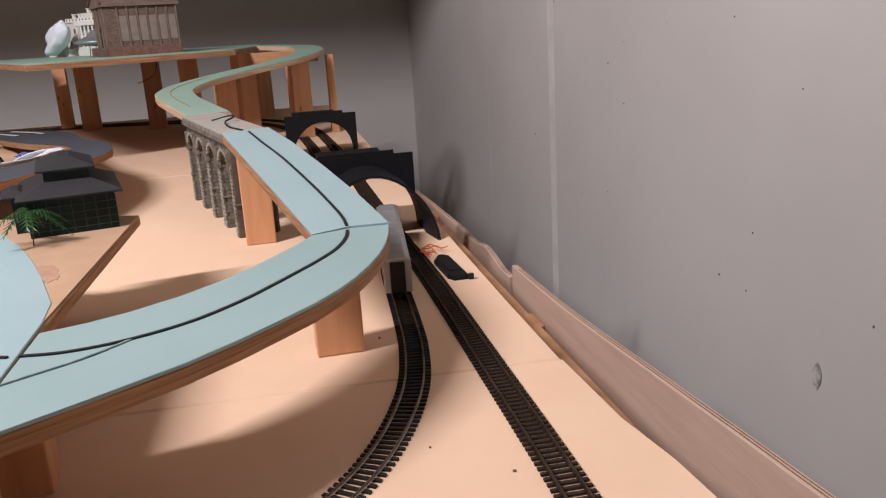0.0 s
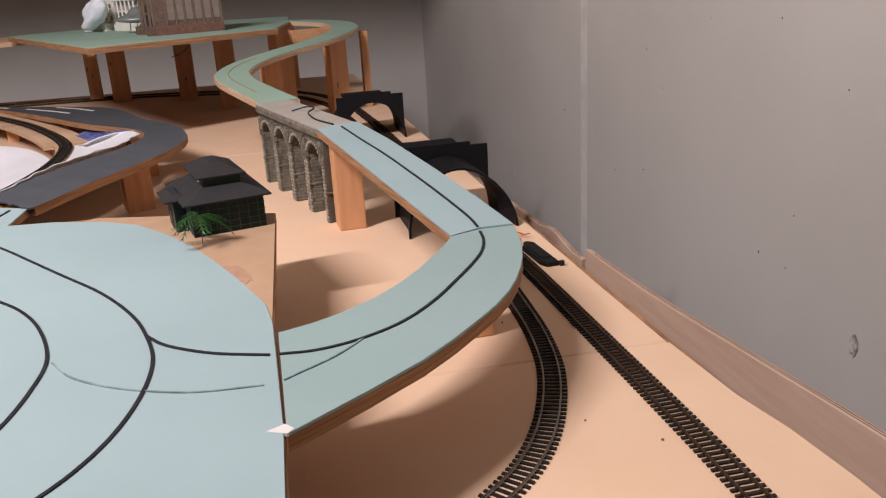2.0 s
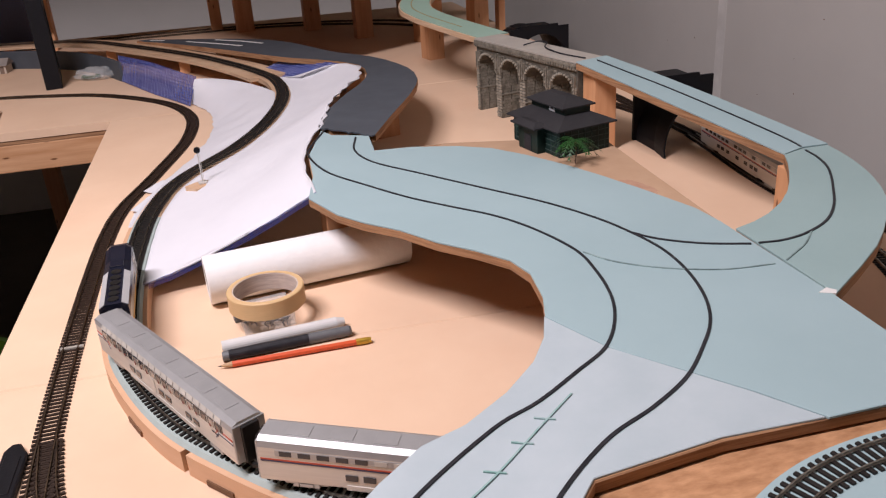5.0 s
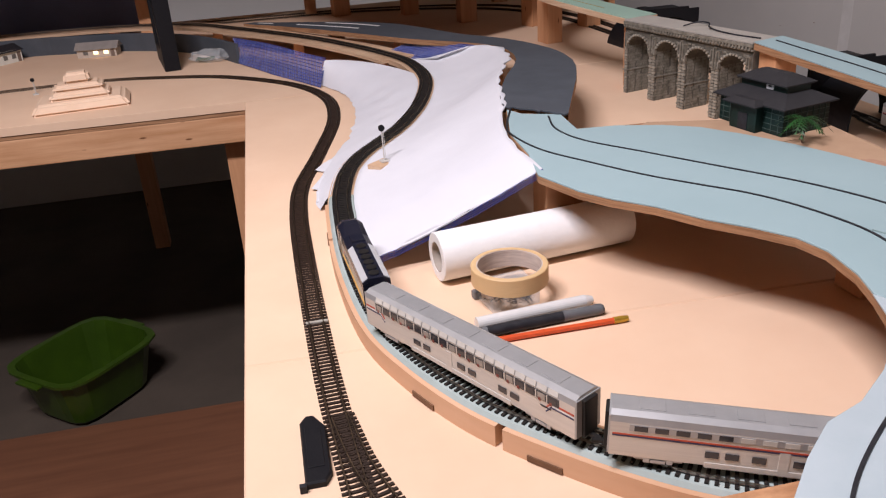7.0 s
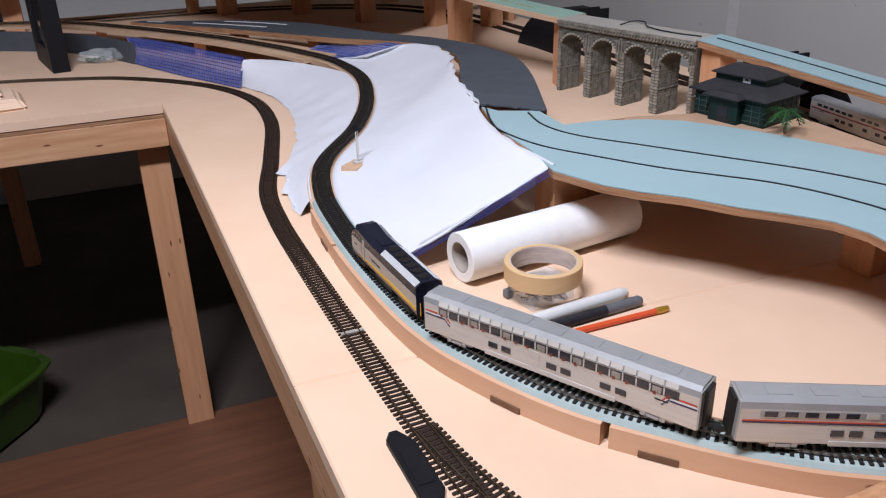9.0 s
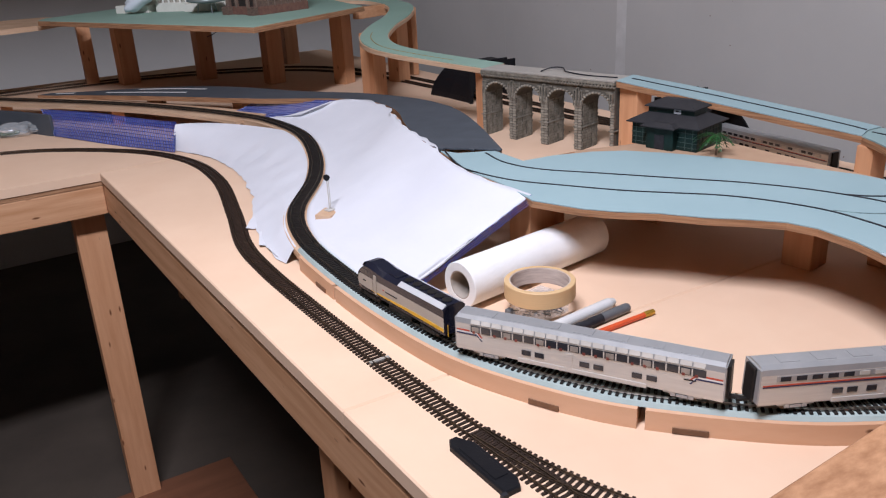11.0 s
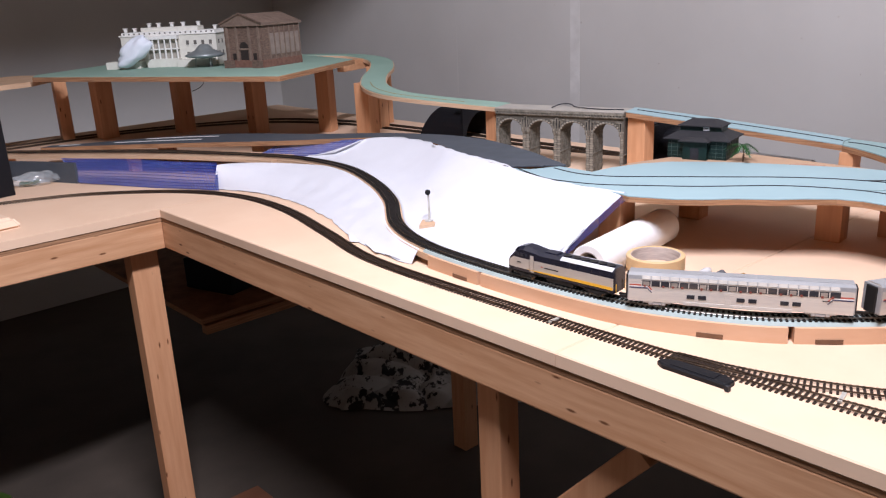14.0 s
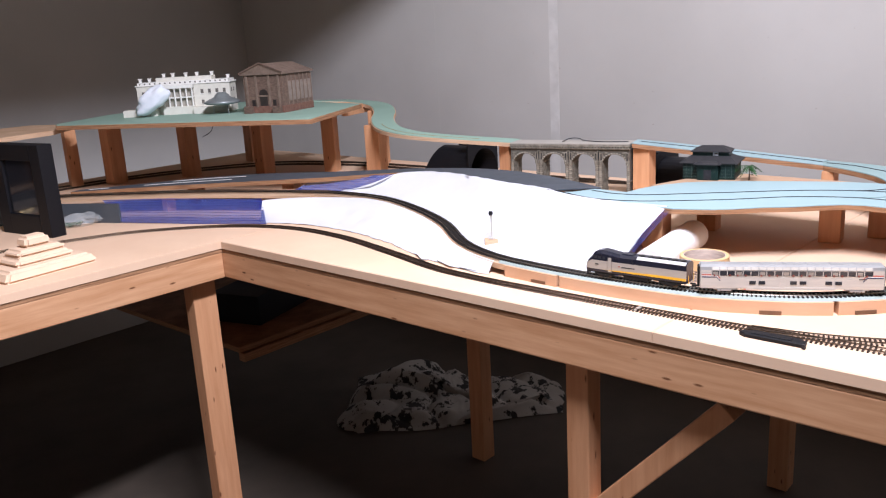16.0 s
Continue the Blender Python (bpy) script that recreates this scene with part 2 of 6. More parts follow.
# ---- the table ----
def frame_rail(name, x0, y0, x1, y1, z0, z1, w, mat, parent):
    d = Vector((x1 - x0, y1 - y0, 0))
    return part(name, box((x0 + x1) / 2, (y0 + y1) / 2, (z0 + z1) / 2, d.length, w, z1 - z0, math.atan2(d.y, d.x), 0.003), PINE_CROSS if abs(d.y) > abs(d.x) else mat, parent)


def table():
    t = thing("layout_table", "L-shaped model railway table, cream foam board on a pine frame", "table")
    out_w, hole_y, edge, east = -3.0, 1.945, -1.003, 0.262
    # foam boards, butted with fine joints
    g = 0.0006
    boards = [
        [(edge, -0.6), (0.262, -0.6), (0.257, 0.40), (0.251, 0.475), (0.243, 0.546), (0.239, 0.668 - g), (edge, 0.71 - g)],
        [(edge, 0.71 + g), (0.237, 0.668 + g), (0.235, 0.85), (0.237, 1.1), (0.247, hole_y - g), (edge, hole_y - g)],
        [(out_w, hole_y + 0.03), (edge, hole_y + g), (0.247, hole_y + g), (east, 3.46), (out_w, 3.46)],
    ]
    for b in boards:
        part("foam_board", slab(b, T - 0.02, T, 0.002), FOAM, t, "cream foam board")
    part("plywood_base", slab([(edge + 0.003, -0.6), (east, -0.6), (east, 3.46), (out_w, 3.46), (out_w, hole_y + 0.034), (edge + 0.003, hole_y + 0.003)], T - 0.031, T - 0.0205), PLY, t, "brown plywood sheet")
    z1, z0 = T - 0.0315, T - 0.099
    frame_rail("side_rail", edge + 0.022, -0.6, edge + 0.022, hole_y + 0.022, z0, z1, 0.038, PINE_LONG, t)
    frame_rail("front_rail", out_w, hole_y + 0.052, edge + 0.0025, hole_y + 0.022, z0, z1, 0.038, PINE_LONG, t)
    frame_rail("back_rail", out_w, 3.44, east, 3.44, z0, z1, 0.038, PINE_LONG, t)
    frame_rail("side_rail", east - 0.02, -0.6, east - 0.02, 3.42, z0, z1, 0.038, PINE_LONG, t)
    for y in (0.25, 1.1, 2.6):
        frame_rail("cross_rail", edge + 0.05, y, east - 0.04, y, z0, z1, 0.038, PINE_LONG, t)
    for x, y, sx, sy in ((edge - 0.035, hole_y + 0.075, 0.07, 0.045), (edge + 0.066, 0.885, 0.045, 0.048), (edge + 0.06, -0.45, 0.05, 0.07), (-0.2, 1.76, 0.055, 0.055), (-2.4, 2.05, 0.07, 0.045),
                         (-1.5, 3.38, 0.06, 0.06), (0.2, 3.38, 0.06, 0.06), (0.2, 0.9, 0.06, 0.06), (-2.8, 3.38, 0.06, 0.06)):
        part("leg", box(x, y, z0 / 2, sx, sy, z0 - 0.001, 0, 0.003), PINE, t)
    a, b = Vector((edge + 0.075, 0.86, 0.50)), Vector((edge + 0.075, 0.60, 0.79))
    part("brace", box(0, 0, 0, 0.038, 0.06, (b - a).length, 0, 0.003, Matrix.Translation((a + b) / 2) @ (b - a).to_track_quat("Z", "X").to_matrix().to_4x4()), PINE, t)
    part("lower_shelf", box(-0.35, 2.75, 0.5, 0.95, 1.1, 0.018, 0, 0.002), PLY, t, "dark wooden shelf under the table")
    # plywood brown, darker than pine, stands for the shade on this rail
    frame_rail("shelf_rail", -0.82, 2.2, 0.14, 2.2, 0.462, 0.49, 0.03, PLY, t)
    return t


table()


def fence():
    f = thing("plywood_edging", "low plywood edging strips fixed along the table's wall side", "table edging")

    def strip(name, rows, label):
        bm = bmesh.new()
        line = smooth_line(rows, 0.012)
        rings = [[bm.verts.new((p.x + a, p.y, b)) for a, b in ((0.0, 0.80), (0.009, 0.80), (0.009, p.z - 0.001), (0.008, p.z), (0.001, p.z), (0.0, p.z - 0.001))] for p in line]
        for q, w in zip(rings, rings[1:]):
            for i in range(6):
                bm.faces.new((q[i], q[(i + 1) % 6], w[(i + 1) % 6], w[i]))
        bm.faces.new(rings[0]), bm.faces.new(rings[-1])
        part(name, bm, EDGING, f, label)
        # glued layers showing as dark lines along the top edge
        for o in (0.0028, 0.0058):
            part("ply_layer", sweep([Vector((p.x + o, p.y, p.z)) for p in line[1:-1:2]], [(-0.0004, -0.0004), (0.0004, -0.0004), (0.0004, 0.0003), (-0.0004, 0.0003)]), SHADE_WOOD, f, "dark glued ply line")
    strip("near_strip", [(0.308, -0.6, 0.955), (0.308, 0.2, 0.937), (0.308, 0.435, 0.925), (0.308, 0.59, 0.914), (0.308, 0.85, 0.896), (0.308, 1.076, 0.889)], "straight sawn plywood strip")
    strip("far_strip", [(0.309, 1.082, 0.867), (0.309, 1.13, 0.866), (0.309, 1.18, 0.873), (0.309, 1.23, 0.8765), (0.309, 1.30, 0.867), (0.309, 1.42, 0.8665), (0.309, 1.68, 0.857), (0.309, 2.15, 0.838), (0.309, 3.4, 0.82)], "wavy-edged plywood strip")
    for y in (-0.4, 0.25, 0.95, 1.6, 2.5, 3.3):
        part("spacer", box(0.2845, y, 0.835, 0.046, 0.05, 0.03, 0, 0.002), PINE, f, "pine spacer block behind the strip")
    part("underlay_scrap", slab([(0.236, 0.10), (0.272, 0.10), (0.268, 0.38), (0.262, 0.47), (0.257, 0.535), (0.236, 0.535)], 0.8996, 0.9006), TEAL_GREEN, f, "green underlay scrap along the table edge")
    part("torn_ply_edge", slab([(0.234, 0.54), (0.258, 0.54), (0.254, 0.58), (0.257, 0.61), (0.251, 0.64), (0.25, 0.665), (0.234, 0.67)], 0.8996, 0.9012), OSB, f, "rough torn plywood edge")


SHADE_WOOD = material("notch_shade_and_dark_wood", (0.2, 0.1, 0.05), (0.12, 0.06, 0.03), 0.9, scale=30, bump=0.1)
EDGING = material("pinkish_plywood_face", (0.50, 0.37, 0.29), (0.44, 0.31, 0.235), 0.65, scale=10, bump=0.08, stretch=(9, 0.8, 9), stain=0.1)
fence()

# ---- track ----
def tie_mesh(mat):
    bm = box(0, 0, 0.0009, 0.0032, 0.0295, 0.0018)
    for s in (-1, 1):
        for k in (-1, 1):
            add_box(bm, 0, s * 0.0083 + k * 0.0016, 0.0022, 0.0026, 0.0014, 0.0009)
    me = bpy.data.meshes.new("sleeper")
    bm.to_mesh(me)
    bm.free()
    me.materials.append(mat)
    return me


TIES = {}


def track(pts, label, tie_mat, rail_mat, singles=lambda p: False, pitch=0.0072, ties=True):
    t = thing("railway_track", label, "railway track", "tracks on the table")
    line = smooth_line(pts, pitch)
    for s in (-1, 1):
        o = s * 0.0083
        part("rail", sweep(line, [(o - 0.001, 0.0018), (o + 0.001, 0.0018), (o + 0.0004, 0.0026), (o + 0.0006, 0.0042), (o - 0.0006, 0.0042), (o - 0.0004, 0.0026)]), rail_mat, t, "dull metal rail")
    if not ties:
        return line
    if tie_mat.name not in TIES:
        TIES[tie_mat.name] = tie_mesh(tie_mat)
    rest, count = bmesh.new(), 0
    for p, tg in zip(line, tangents(line)):
        m = Matrix.Translation(p) @ Matrix.Rotation(math.atan2(tg.y, tg.x), 4, "Z")
        if singles(p) and count < 300:
            o = new("sleeper", TIES[tie_mat.name])
            o.parent = t
            o.matrix_basis = m
            count += 1
        else:
            add_box(rest, 0, 0, 0.0009, 0.0032, 0.0295, 0.0018, m=m)
    if rest.verts:
        o = part("sleepers", rest, tie_mat, t)
        o["kind"] = "stuff"
    else:
        rest.free()
    return line


def b_height(y):
    return T + 0.027 + 0.031 * min(1, max(0, (y - 1.12) / 0.65)) ** 0.9


ROUTE_A = [(-0.80, 0.0), (-0.87, 0.2), (-0.897, 0.36), (-0.907, 0.49), (-0.915, 0.63), (-0.919, 0.776), (-0.921, 0.977), (-0.919, 1.14), (-0.906, 1.275), (-0.862, 1.45), (-0.811, 1.69), (-0.812, 1.90), (-0.888, 2.085), (-1.05, 2.255), (-1.21, 2.335), (-1.40, 2.388), (-1.63, 2.38), (-2.1, 2.34), (-2.95, 2.3)]
ROUTE_A2 = [(-0.911, 0.585), (-0.897, 0.50), (-0.868, 0.41), (-0.82, 0.31), (-0.76, 0.21), (-0.68, 0.1)]
ROUTE_B = [(0.160, 1.24), (0.146, 1.12), (0.13, 1.0), (0.119, 0.83), (0.110, 0.73), (0.092, 0.64), (0.056, 0.551), (0.012, 0.487), (-0.047, 0.437), (-0.11, 0.395), (-0.2, 0.352), (-0.32, 0.322), (-0.44, 0.318), (-0.54, 0.338), (-0.617, 0.375), (-0.669, 0.416), (-0.722, 0.472), (-0.775, 0.54), (-0.818, 0.628), (-0.846, 0.72), (-0.858, 0.86), (-0.857, 1.01), (-0.845, 1.155), (-0.805, 1.28), (-0.704, 1.425), (-0.634, 1.575), (-0.592, 1.74), (-0.594, 1.915), (-0.628, 2.045), (-0.702, 2.22), (-0.813, 2.43), (-1.012, 2.72), (-1.195, 2.935), (-1.45, 3.04), (-1.8, 3.07), (-2.95, 3.06)]


def b_z(i, n, x, y):
    if i >= 15:
        return b_height(y) if i > 20 else T + 0.027
    return T + 0.027 * max(0.0, min(1.0, (i - 8) / 6))


ROUTE_B3 = [(x, y, b_z(i, len(ROUTE_B), x, y)) for i, (x, y) in enumerate(ROUTE_B)]
ROUTE_D = [(0.05, -0.3), (0.12, 0.05), (0.16, 0.28), (0.168, 0.44), (0.17, 0.65), (0.171, 0.96), (0.164, 1.23), (0.160, 1.58), (0.158, 1.95), (0.15, 2.3), (0.118, 2.68), (0.0, 3.0), (-0.24, 3.19), (-0.56, 3.31), (-0.87, 3.34), (-1.5, 3.36), (-2.95, 3.36)]
ROUTE_D2 = [(0.164, 1.30), (0.14, 1.45), (0.112, 1.62), (0.105, 1.95), (0.095, 2.3), (0.065, 2.63), (-0.045, 2.93), (-0.27, 3.12), (-0.57, 3.24), (-0.87, 3.27), (-1.5, 3.29), (-2.95, 3.29)]
near_y = lambda p: p.y < 1.35
track([(x, y, T) for x, y in ROUTE_A], "brown-sleepered model track along the table's open edge", SLEEPER_BROWN, RAIL_DULL, lambda p: 0.4 < p.y < 2.1)
track([(x, y, T + 0.0004) for x, y in ROUTE_A2], "brown-sleepered branch leaving a set of points", SLEEPER_BROWN, RAIL_DULL, near_y)
B_LINE = track(ROUTE_B3, "black-sleepered model track climbing on a wooden riser", SLEEPER, RAIL, lambda p: p.x < -0.4 and p.y < 1.95)
track([(x, y, T + 0.0005) for x, y in ROUTE_D], "brown-sleepered model track along the wall side", SLEEPER_BROWN, RAIL_DULL, lambda p: 0.3 < p.y < 1.7)
track([(x, y, T + 0.0009) for x, y in ROUTE_D2], "second brown-sleepered track round the far corner", SLEEPER_BROWN, RAIL_DULL)


RISER = material("smooth_pine_riser", (0.68, 0.43, 0.275), (0.60, 0.35, 0.205), 0.6, scale=5, bump=0.04, stretch=(1, 1, 5), stain=0.08, knots=(0.5, 0.5, 1), spec=0.3)
ROADBED = material("greyish_teal_roadbed", (0.40, 0.46, 0.435), (0.34, 0.40, 0.38), 0.8, scale=30, bump=0.05, stain=0.1, spec=0.2)


def riser():
    r = thing("track_riser", "curved pine riser with a pale teal roadbed strip under the track", "track riser")
    sel = [p for p in B_LINE]
    a = min(range(len(sel)), key=lambda i: (sel[i] - Vector((-0.45, 0.32, sel[i].z))).length)
    e = min(range(len(sel)), key=lambda i: (sel[i] - Vector((-0.85, 1.12, sel[i].z))).length)
    run = sel[a:e]
    cuts = [0, len(run) * 38 // 100, len(run) * 86 // 100, len(run) - 1]
    for c0, c1 in zip(cuts, cuts[1:]):
        piece = run[c0:c1]
        bm = bmesh.new()
        rings = []
        for p, tg in zip(piece, tangents(piece)):
            side = Vector((tg.y, -tg.x, 0)).normalized()
            top = p.z - 0.0042
            rings.append([bm.verts.new((p.x + side.x * o, p.y + side.y * o, z)) for o, z in ((-0.026, T), (0.026, T), (0.026, top), (-0.026, top))])
        for q, w in zip(rings, rings[1:]):
            for i in range(4):
                bm.faces.new((q[i], q[(i + 1) % 4], w[(i + 1) % 4], w[i]))
        bm.faces.new(rings[0]), bm.faces.new(rings[-1])
        part("riser_block", bm, RISER, r, "pine riser block")
    # raised dark bars paint the shade inside sawn slots at the foot
    for f in (0.10, 0.33, 0.47, 0.90):
        i = int(f * len(run))
        p, tg = run[i], tangents(run)[i]
        side = Vector((tg.y, -tg.x, 0)).normalized()
        q = p - side * 0.0255
        part("slot", box(q.x, q.y, T + 0.004, 0.035, 0.004, 0.006, math.atan2(tg.y, tg.x)), SHADE_WOOD, r, "dark bar for the shade in a sawn slot of the riser's foot")
    part("roadbed", sweep(sel[max(0, a - 30):e + 2], [(-0.0205, -0.0041), (0.0205, -0.0041), (0.0175, -0.0002), (-0.0175, -0.0002)]), ROADBED, r, "pale teal roadbed strip")


riser()
# ---- raised roads ----
PZ = 1.035        # top of the plate


def post(x, y, z1, sx, sy, rz=0.0, lean=0.0):
    o = part("wooden_post", box(x, y, (T + z1) / 2, sx, sy, z1 - T, rz, 0.002), PINE)
    return tagged(o, "short upright pine block holding up a raised road", "wooden post", "pine posts under the raised roads")


def plate():
    p = thing("road_plate", "wide raised plywood plate with pale teal underlay and marker lines", "model road")
    inner = [(-0.612, 0.872), (-0.584, 0.799), (-0.558, 0.761), (-0.521, 0.72), (-0.488, 0.668), (-0.455, 0.631), (-0.428, 0.593), (-0.419, 0.555), (-0.425, 0.503), (-0.437, 0.465), (-0.451, 0.431), (-0.473, 0.397), (-0.508, 0.362), (-0.55, 0.332), (-0.587, 0.318), (-0.623, 0.288), (-0.662, 0.248)]
    front = [(-0.70, 0.19), (-0.74, 0.12), (-0.62, 0.05), (-0.565, 0.14), (-0.515, 0.212), (-0.485, 0.245), (-0.383, 0.257), (-0.181, 0.253)]
    east = [(-0.175, 0.42), (-0.174, 0.60), (-0.158, 0.962)]
    north = [(-0.386, 1.037), (-0.495, 1.044), (-0.49, 1.13), (-0.545, 1.16), (-0.560, 1.195), (-0.594, 1.06), (-0.598, 0.96)]
    outline = inner + front + east + north
    part("plywood", slab(outline, PZ - 0.0118, PZ - 0.0022, 0.001), PLY, p, "brown plywood plate")
    part("bare_board", slab([(-0.176, 0.605), (-0.1585, 0.960), (-0.386, 1.035), (-0.43, 1.0)], PZ - 0.0021, PZ - 0.0008), HARDBOARD, p, "bare tan board corner")
    blot = []
    for k in range(26):
        a = 2 * math.pi * k / 26
        r = 1 + 0.55 * noise.noise((math.cos(a) * 2.4, math.sin(a) * 2.4, 4.0))
        blot.append((-0.206 + 0.011 * r * math.cos(a) - 0.010 * math.sin(a), 0.742 + 0.030 * r * math.sin(a)))
    part("stain", slab(blot, PZ - 0.0008, PZ - 0.0004), RUST, p, "reddish-brown smear")
    teal_n = [(-0.180, 0.648), (-0.207, 0.73), (-0.23, 0.794), (-0.257, 0.859), (-0.29, 0.921), (-0.328, 0.977), (-0.373, 1.01), (-0.437, 1.036)]
    main = [q for q in inner if q[1] > 0.44] + [(-0.405, 0.395), (-0.33, 0.30), (-0.30, 0.2545), (-0.182, 0.2545), (-0.176, 0.42), (-0.1755, 0.60)] + teal_n + [(-0.494, 1.043), (-0.489, 1.129), (-0.545, 1.159), (-0.559, 1.194), (-0.593, 1.06), (-0.597, 0.96)]
    part("underlay", slab(main, PZ - 0.0021, PZ, 0.0005), TEAL_PALE, p, "pale teal underlay sheet")
    front_sheet = [(-0.4378, 0.4655), (-0.451, 0.431), (-0.473, 0.397), (-0.508, 0.362), (-0.55, 0.332), (-0.587, 0.318), (-0.623, 0.288), (-0.662, 0.248), (-0.70, 0.19), (-0.739, 0.121), (-0.621, 0.052), (-0.565, 0.142), (-0.515, 0.214), (-0.485, 0.247), (-0.383, 0.259), (-0.302, 0.256), (-0.332, 0.301), (-0.406, 0.396)]
    part("underlay", slab(front_sheet[::-1], PZ - 0.0021, PZ - 0.0003, 0.0005), UNDERLAY_WHITE, p, "whitish underlay sheet with pencil marks")
    l1 = [(-0.554, 1.19), (-0.585, 1.105), (-0.593, 1.054), (-0.576, 0.968), (-0.533, 0.89), (-0.488, 0.818), (-0.445, 0.764), (-0.406, 0.716), (-0.377, 0.661), (-0.356, 0.591), (-0.356, 0.536), (-0.365, 0.48), (-0.383, 0.434), (-0.409, 0.396), (-0.445, 0.37), (-0.49, 0.34), (-0.534, 0.318), (-0.612, 0.256), (-0.66, 0.19), (-0.69, 0.11)]
    l2 = [(-0.511, 1.125), (-0.523, 1.055), (-0.506, 0.985), (-0.451, 0.903), (-0.389, 0.812), (-0.335, 0.733), (-0.299, 0.663), (-0.281, 0.609), (-0.271, 0.557), (-0.273, 0.504), (-0.285, 0.45), (-0.305, 0.406), (-0.333, 0.37), (-0.368, 0.334), (-0.411, 0.306), (-0.46, 0.281), (-0.515, 0.235), (-0.56, 0.18), (-0.60, 0.12)]
    ribbon(l1, 0.0028, PZ + 0.0004, MARKER, p, "marker_line", "black marker line")
    ribbon(l2, 0.0028, PZ + 0.0004, MARKER, p, "marker_line", "black marker line")
    ribbon([(-0.35, 0.581), (-0.332, 0.55), (-0.305, 0.525), (-0.272, 0.505), (-0.233, 0.49), (-0.18, 0.484)], 0.0016, PZ + 0.0003, PENCIL_LINE, p, "pencil_line", "thin grey pencil line")
    ribbon([(-0.281, 0.609), (-0.262, 0.582), (-0.225, 0.554), (-0.179, 0.534)], 0.0028, PZ + 0.0005, MARKER, p, "marker_line", "black marker line")
    for x, y in ((-0.490, 0.317), (-0.515, 0.295), (-0.543, 0.271), (-0.582, 0.242)):
        ribbon([(x - 0.010, y + 0.005), (x, y), (x + 0.011, y - 0.004)], 0.0013, PZ + 0.0003, GREEN_PENCIL, p, "pencil_line", "short green pencil tick")
    ribbon([(-0.462, 0.342), (-0.503, 0.307), (-0.544, 0.271), (-0.582, 0.242), (-0.611, 0.219)], 0.0014, PZ + 0.00035, GREEN_PENCIL, p, "pencil_line", "green pencil line")


RUST = material("reddish_brown_smear", (0.40, 0.22, 0.145), (0.47, 0.30, 0.2), 0.8, scale=70, bump=0.1)
HARDBOARD = material("bare_tan_hardboard", (0.50, 0.33, 0.21), (0.43, 0.27, 0.165), 0.75, scale=14, bump=0.06, stain=0.12)
UNDERLAY_WHITE = material("whitish_underlay", (0.45, 0.52, 0.545), (0.40, 0.475, 0.50), 0.75, scale=18, bump=0.05, stain=0.08)
plate()
for x, y, sx, sy in ((-0.565, 0.93, 0.055, 0.045), (-0.50, 0.98, 0.04, 0.05), (-0.30, 0.93, 0.045, 0.045), (-0.285, 0.655, 0.045, 0.045), (-0.20, 0.58, 0.04, 0.04), (-0.205, 0.46, 0.05, 0.045), (-0.24, 0.30, 0.05, 0.03)):
    post(x, y, PZ - 0.0121, sx, sy, 0.1)


def arc():
    a = thing("curved_road", "curved plywood road section with teal underlay and a marker line", "model road")
    outline = [(-0.174, 0.411), (-0.115, 0.451), (-0.067, 0.486), (-0.036, 0.514), (-0.008, 0.543), (0.016, 0.569), (0.037, 0.597), (0.053, 0.624), (0.067, 0.653), (0.079, 0.683), (0.089, 0.715), (0.097, 0.75), (0.1025, 0.786), (0.064, 0.787), (0.026, 0.774), (0.01, 0.744), (-0.008, 0.716), (-0.03, 0.684), (-0.055, 0.653), (-0.082, 0.626), (-0.116, 0.601), (-0.143, 0.587), (-0.172, 0.577)]
    part("plywood", slab(outline, PZ - 0.014, PZ - 0.0022, 0.001), PLY, a, "brown plywood")
    part("underlay", slab(outline, PZ - 0.0021, PZ + 0.0004, 0.0005), TEAL, a, "teal underlay")
    ribbon([(-0.173, 0.533), (-0.145, 0.530), (-0.11, 0.538), (-0.070, 0.560), (-0.034, 0.596), (0.0, 0.642), (0.026, 0.68), (0.044, 0.712), (0.056, 0.748), (0.061, 0.783)], 0.0028, PZ + 0.0009, MARKER, a, "marker_line", "black marker line")
    ribbon([(-0.172, 0.487), (-0.16, 0.495), (-0.13, 0.515), (-0.103, 0.542)], 0.0015, PZ + 0.0008, PENCIL_LINE, a, "pencil_line", "thin pencil line")
    chip = [(-0.187, 0.418), (-0.1735, 0.411), (-0.169, 0.4165), (-0.1745, 0.424)]
    part("chipped_corner", slab(chip, PZ - 0.002, PZ + 0.0006), CEIL, a, "white chipped corner")


arc()
post(0.0415, 0.762, PZ - 0.0145, 0.046, 0.03, 0.02)


def straight_ramp():
    a = thing("ramp_road", "straight sloping plywood ramp with pale blue underlay and a marker line", "model road")
    z = lambda x, y: PZ + 0.0008 + (1.085 - PZ) * min(1, max(0, (y - 0.775) / (1.272 - 0.775)))
    low_in, low_out, top_in, top_out = (0.0263, 0.7745), (0.1023, 0.7865), (-0.074, 1.262), (-0.005, 1.282)
    out = [low_in, (0.064, 0.7875), low_out, (0.0875, 0.875), (0.061, 1.008), (0.026, 1.165), top_out, top_in, (-0.027, 1.036), (0.0, 0.905)]
    part("plywood", slab(out, 0.0115, lambda x, y: z(x, y) - 0.0024), PLY, a, "brown plywood")
    part("underlay", slab(out, 0.002, lambda x, y: z(x, y) + 0.0002), TEAL_PALE, a, "pale blue underlay")
    ribbon([(0.061, 0.788), (0.058, 0.827), (0.04, 0.93), (0.01, 1.075), (-0.014, 1.17), (-0.036, 1.262)], 0.0028, lambda x, y: z(x, y) + 0.0008, MARKER, a, "marker_line", "black marker line")


straight_ramp()
post(-0.0345, 1.2445, 1.0665, 0.044, 0.05, 0.03)


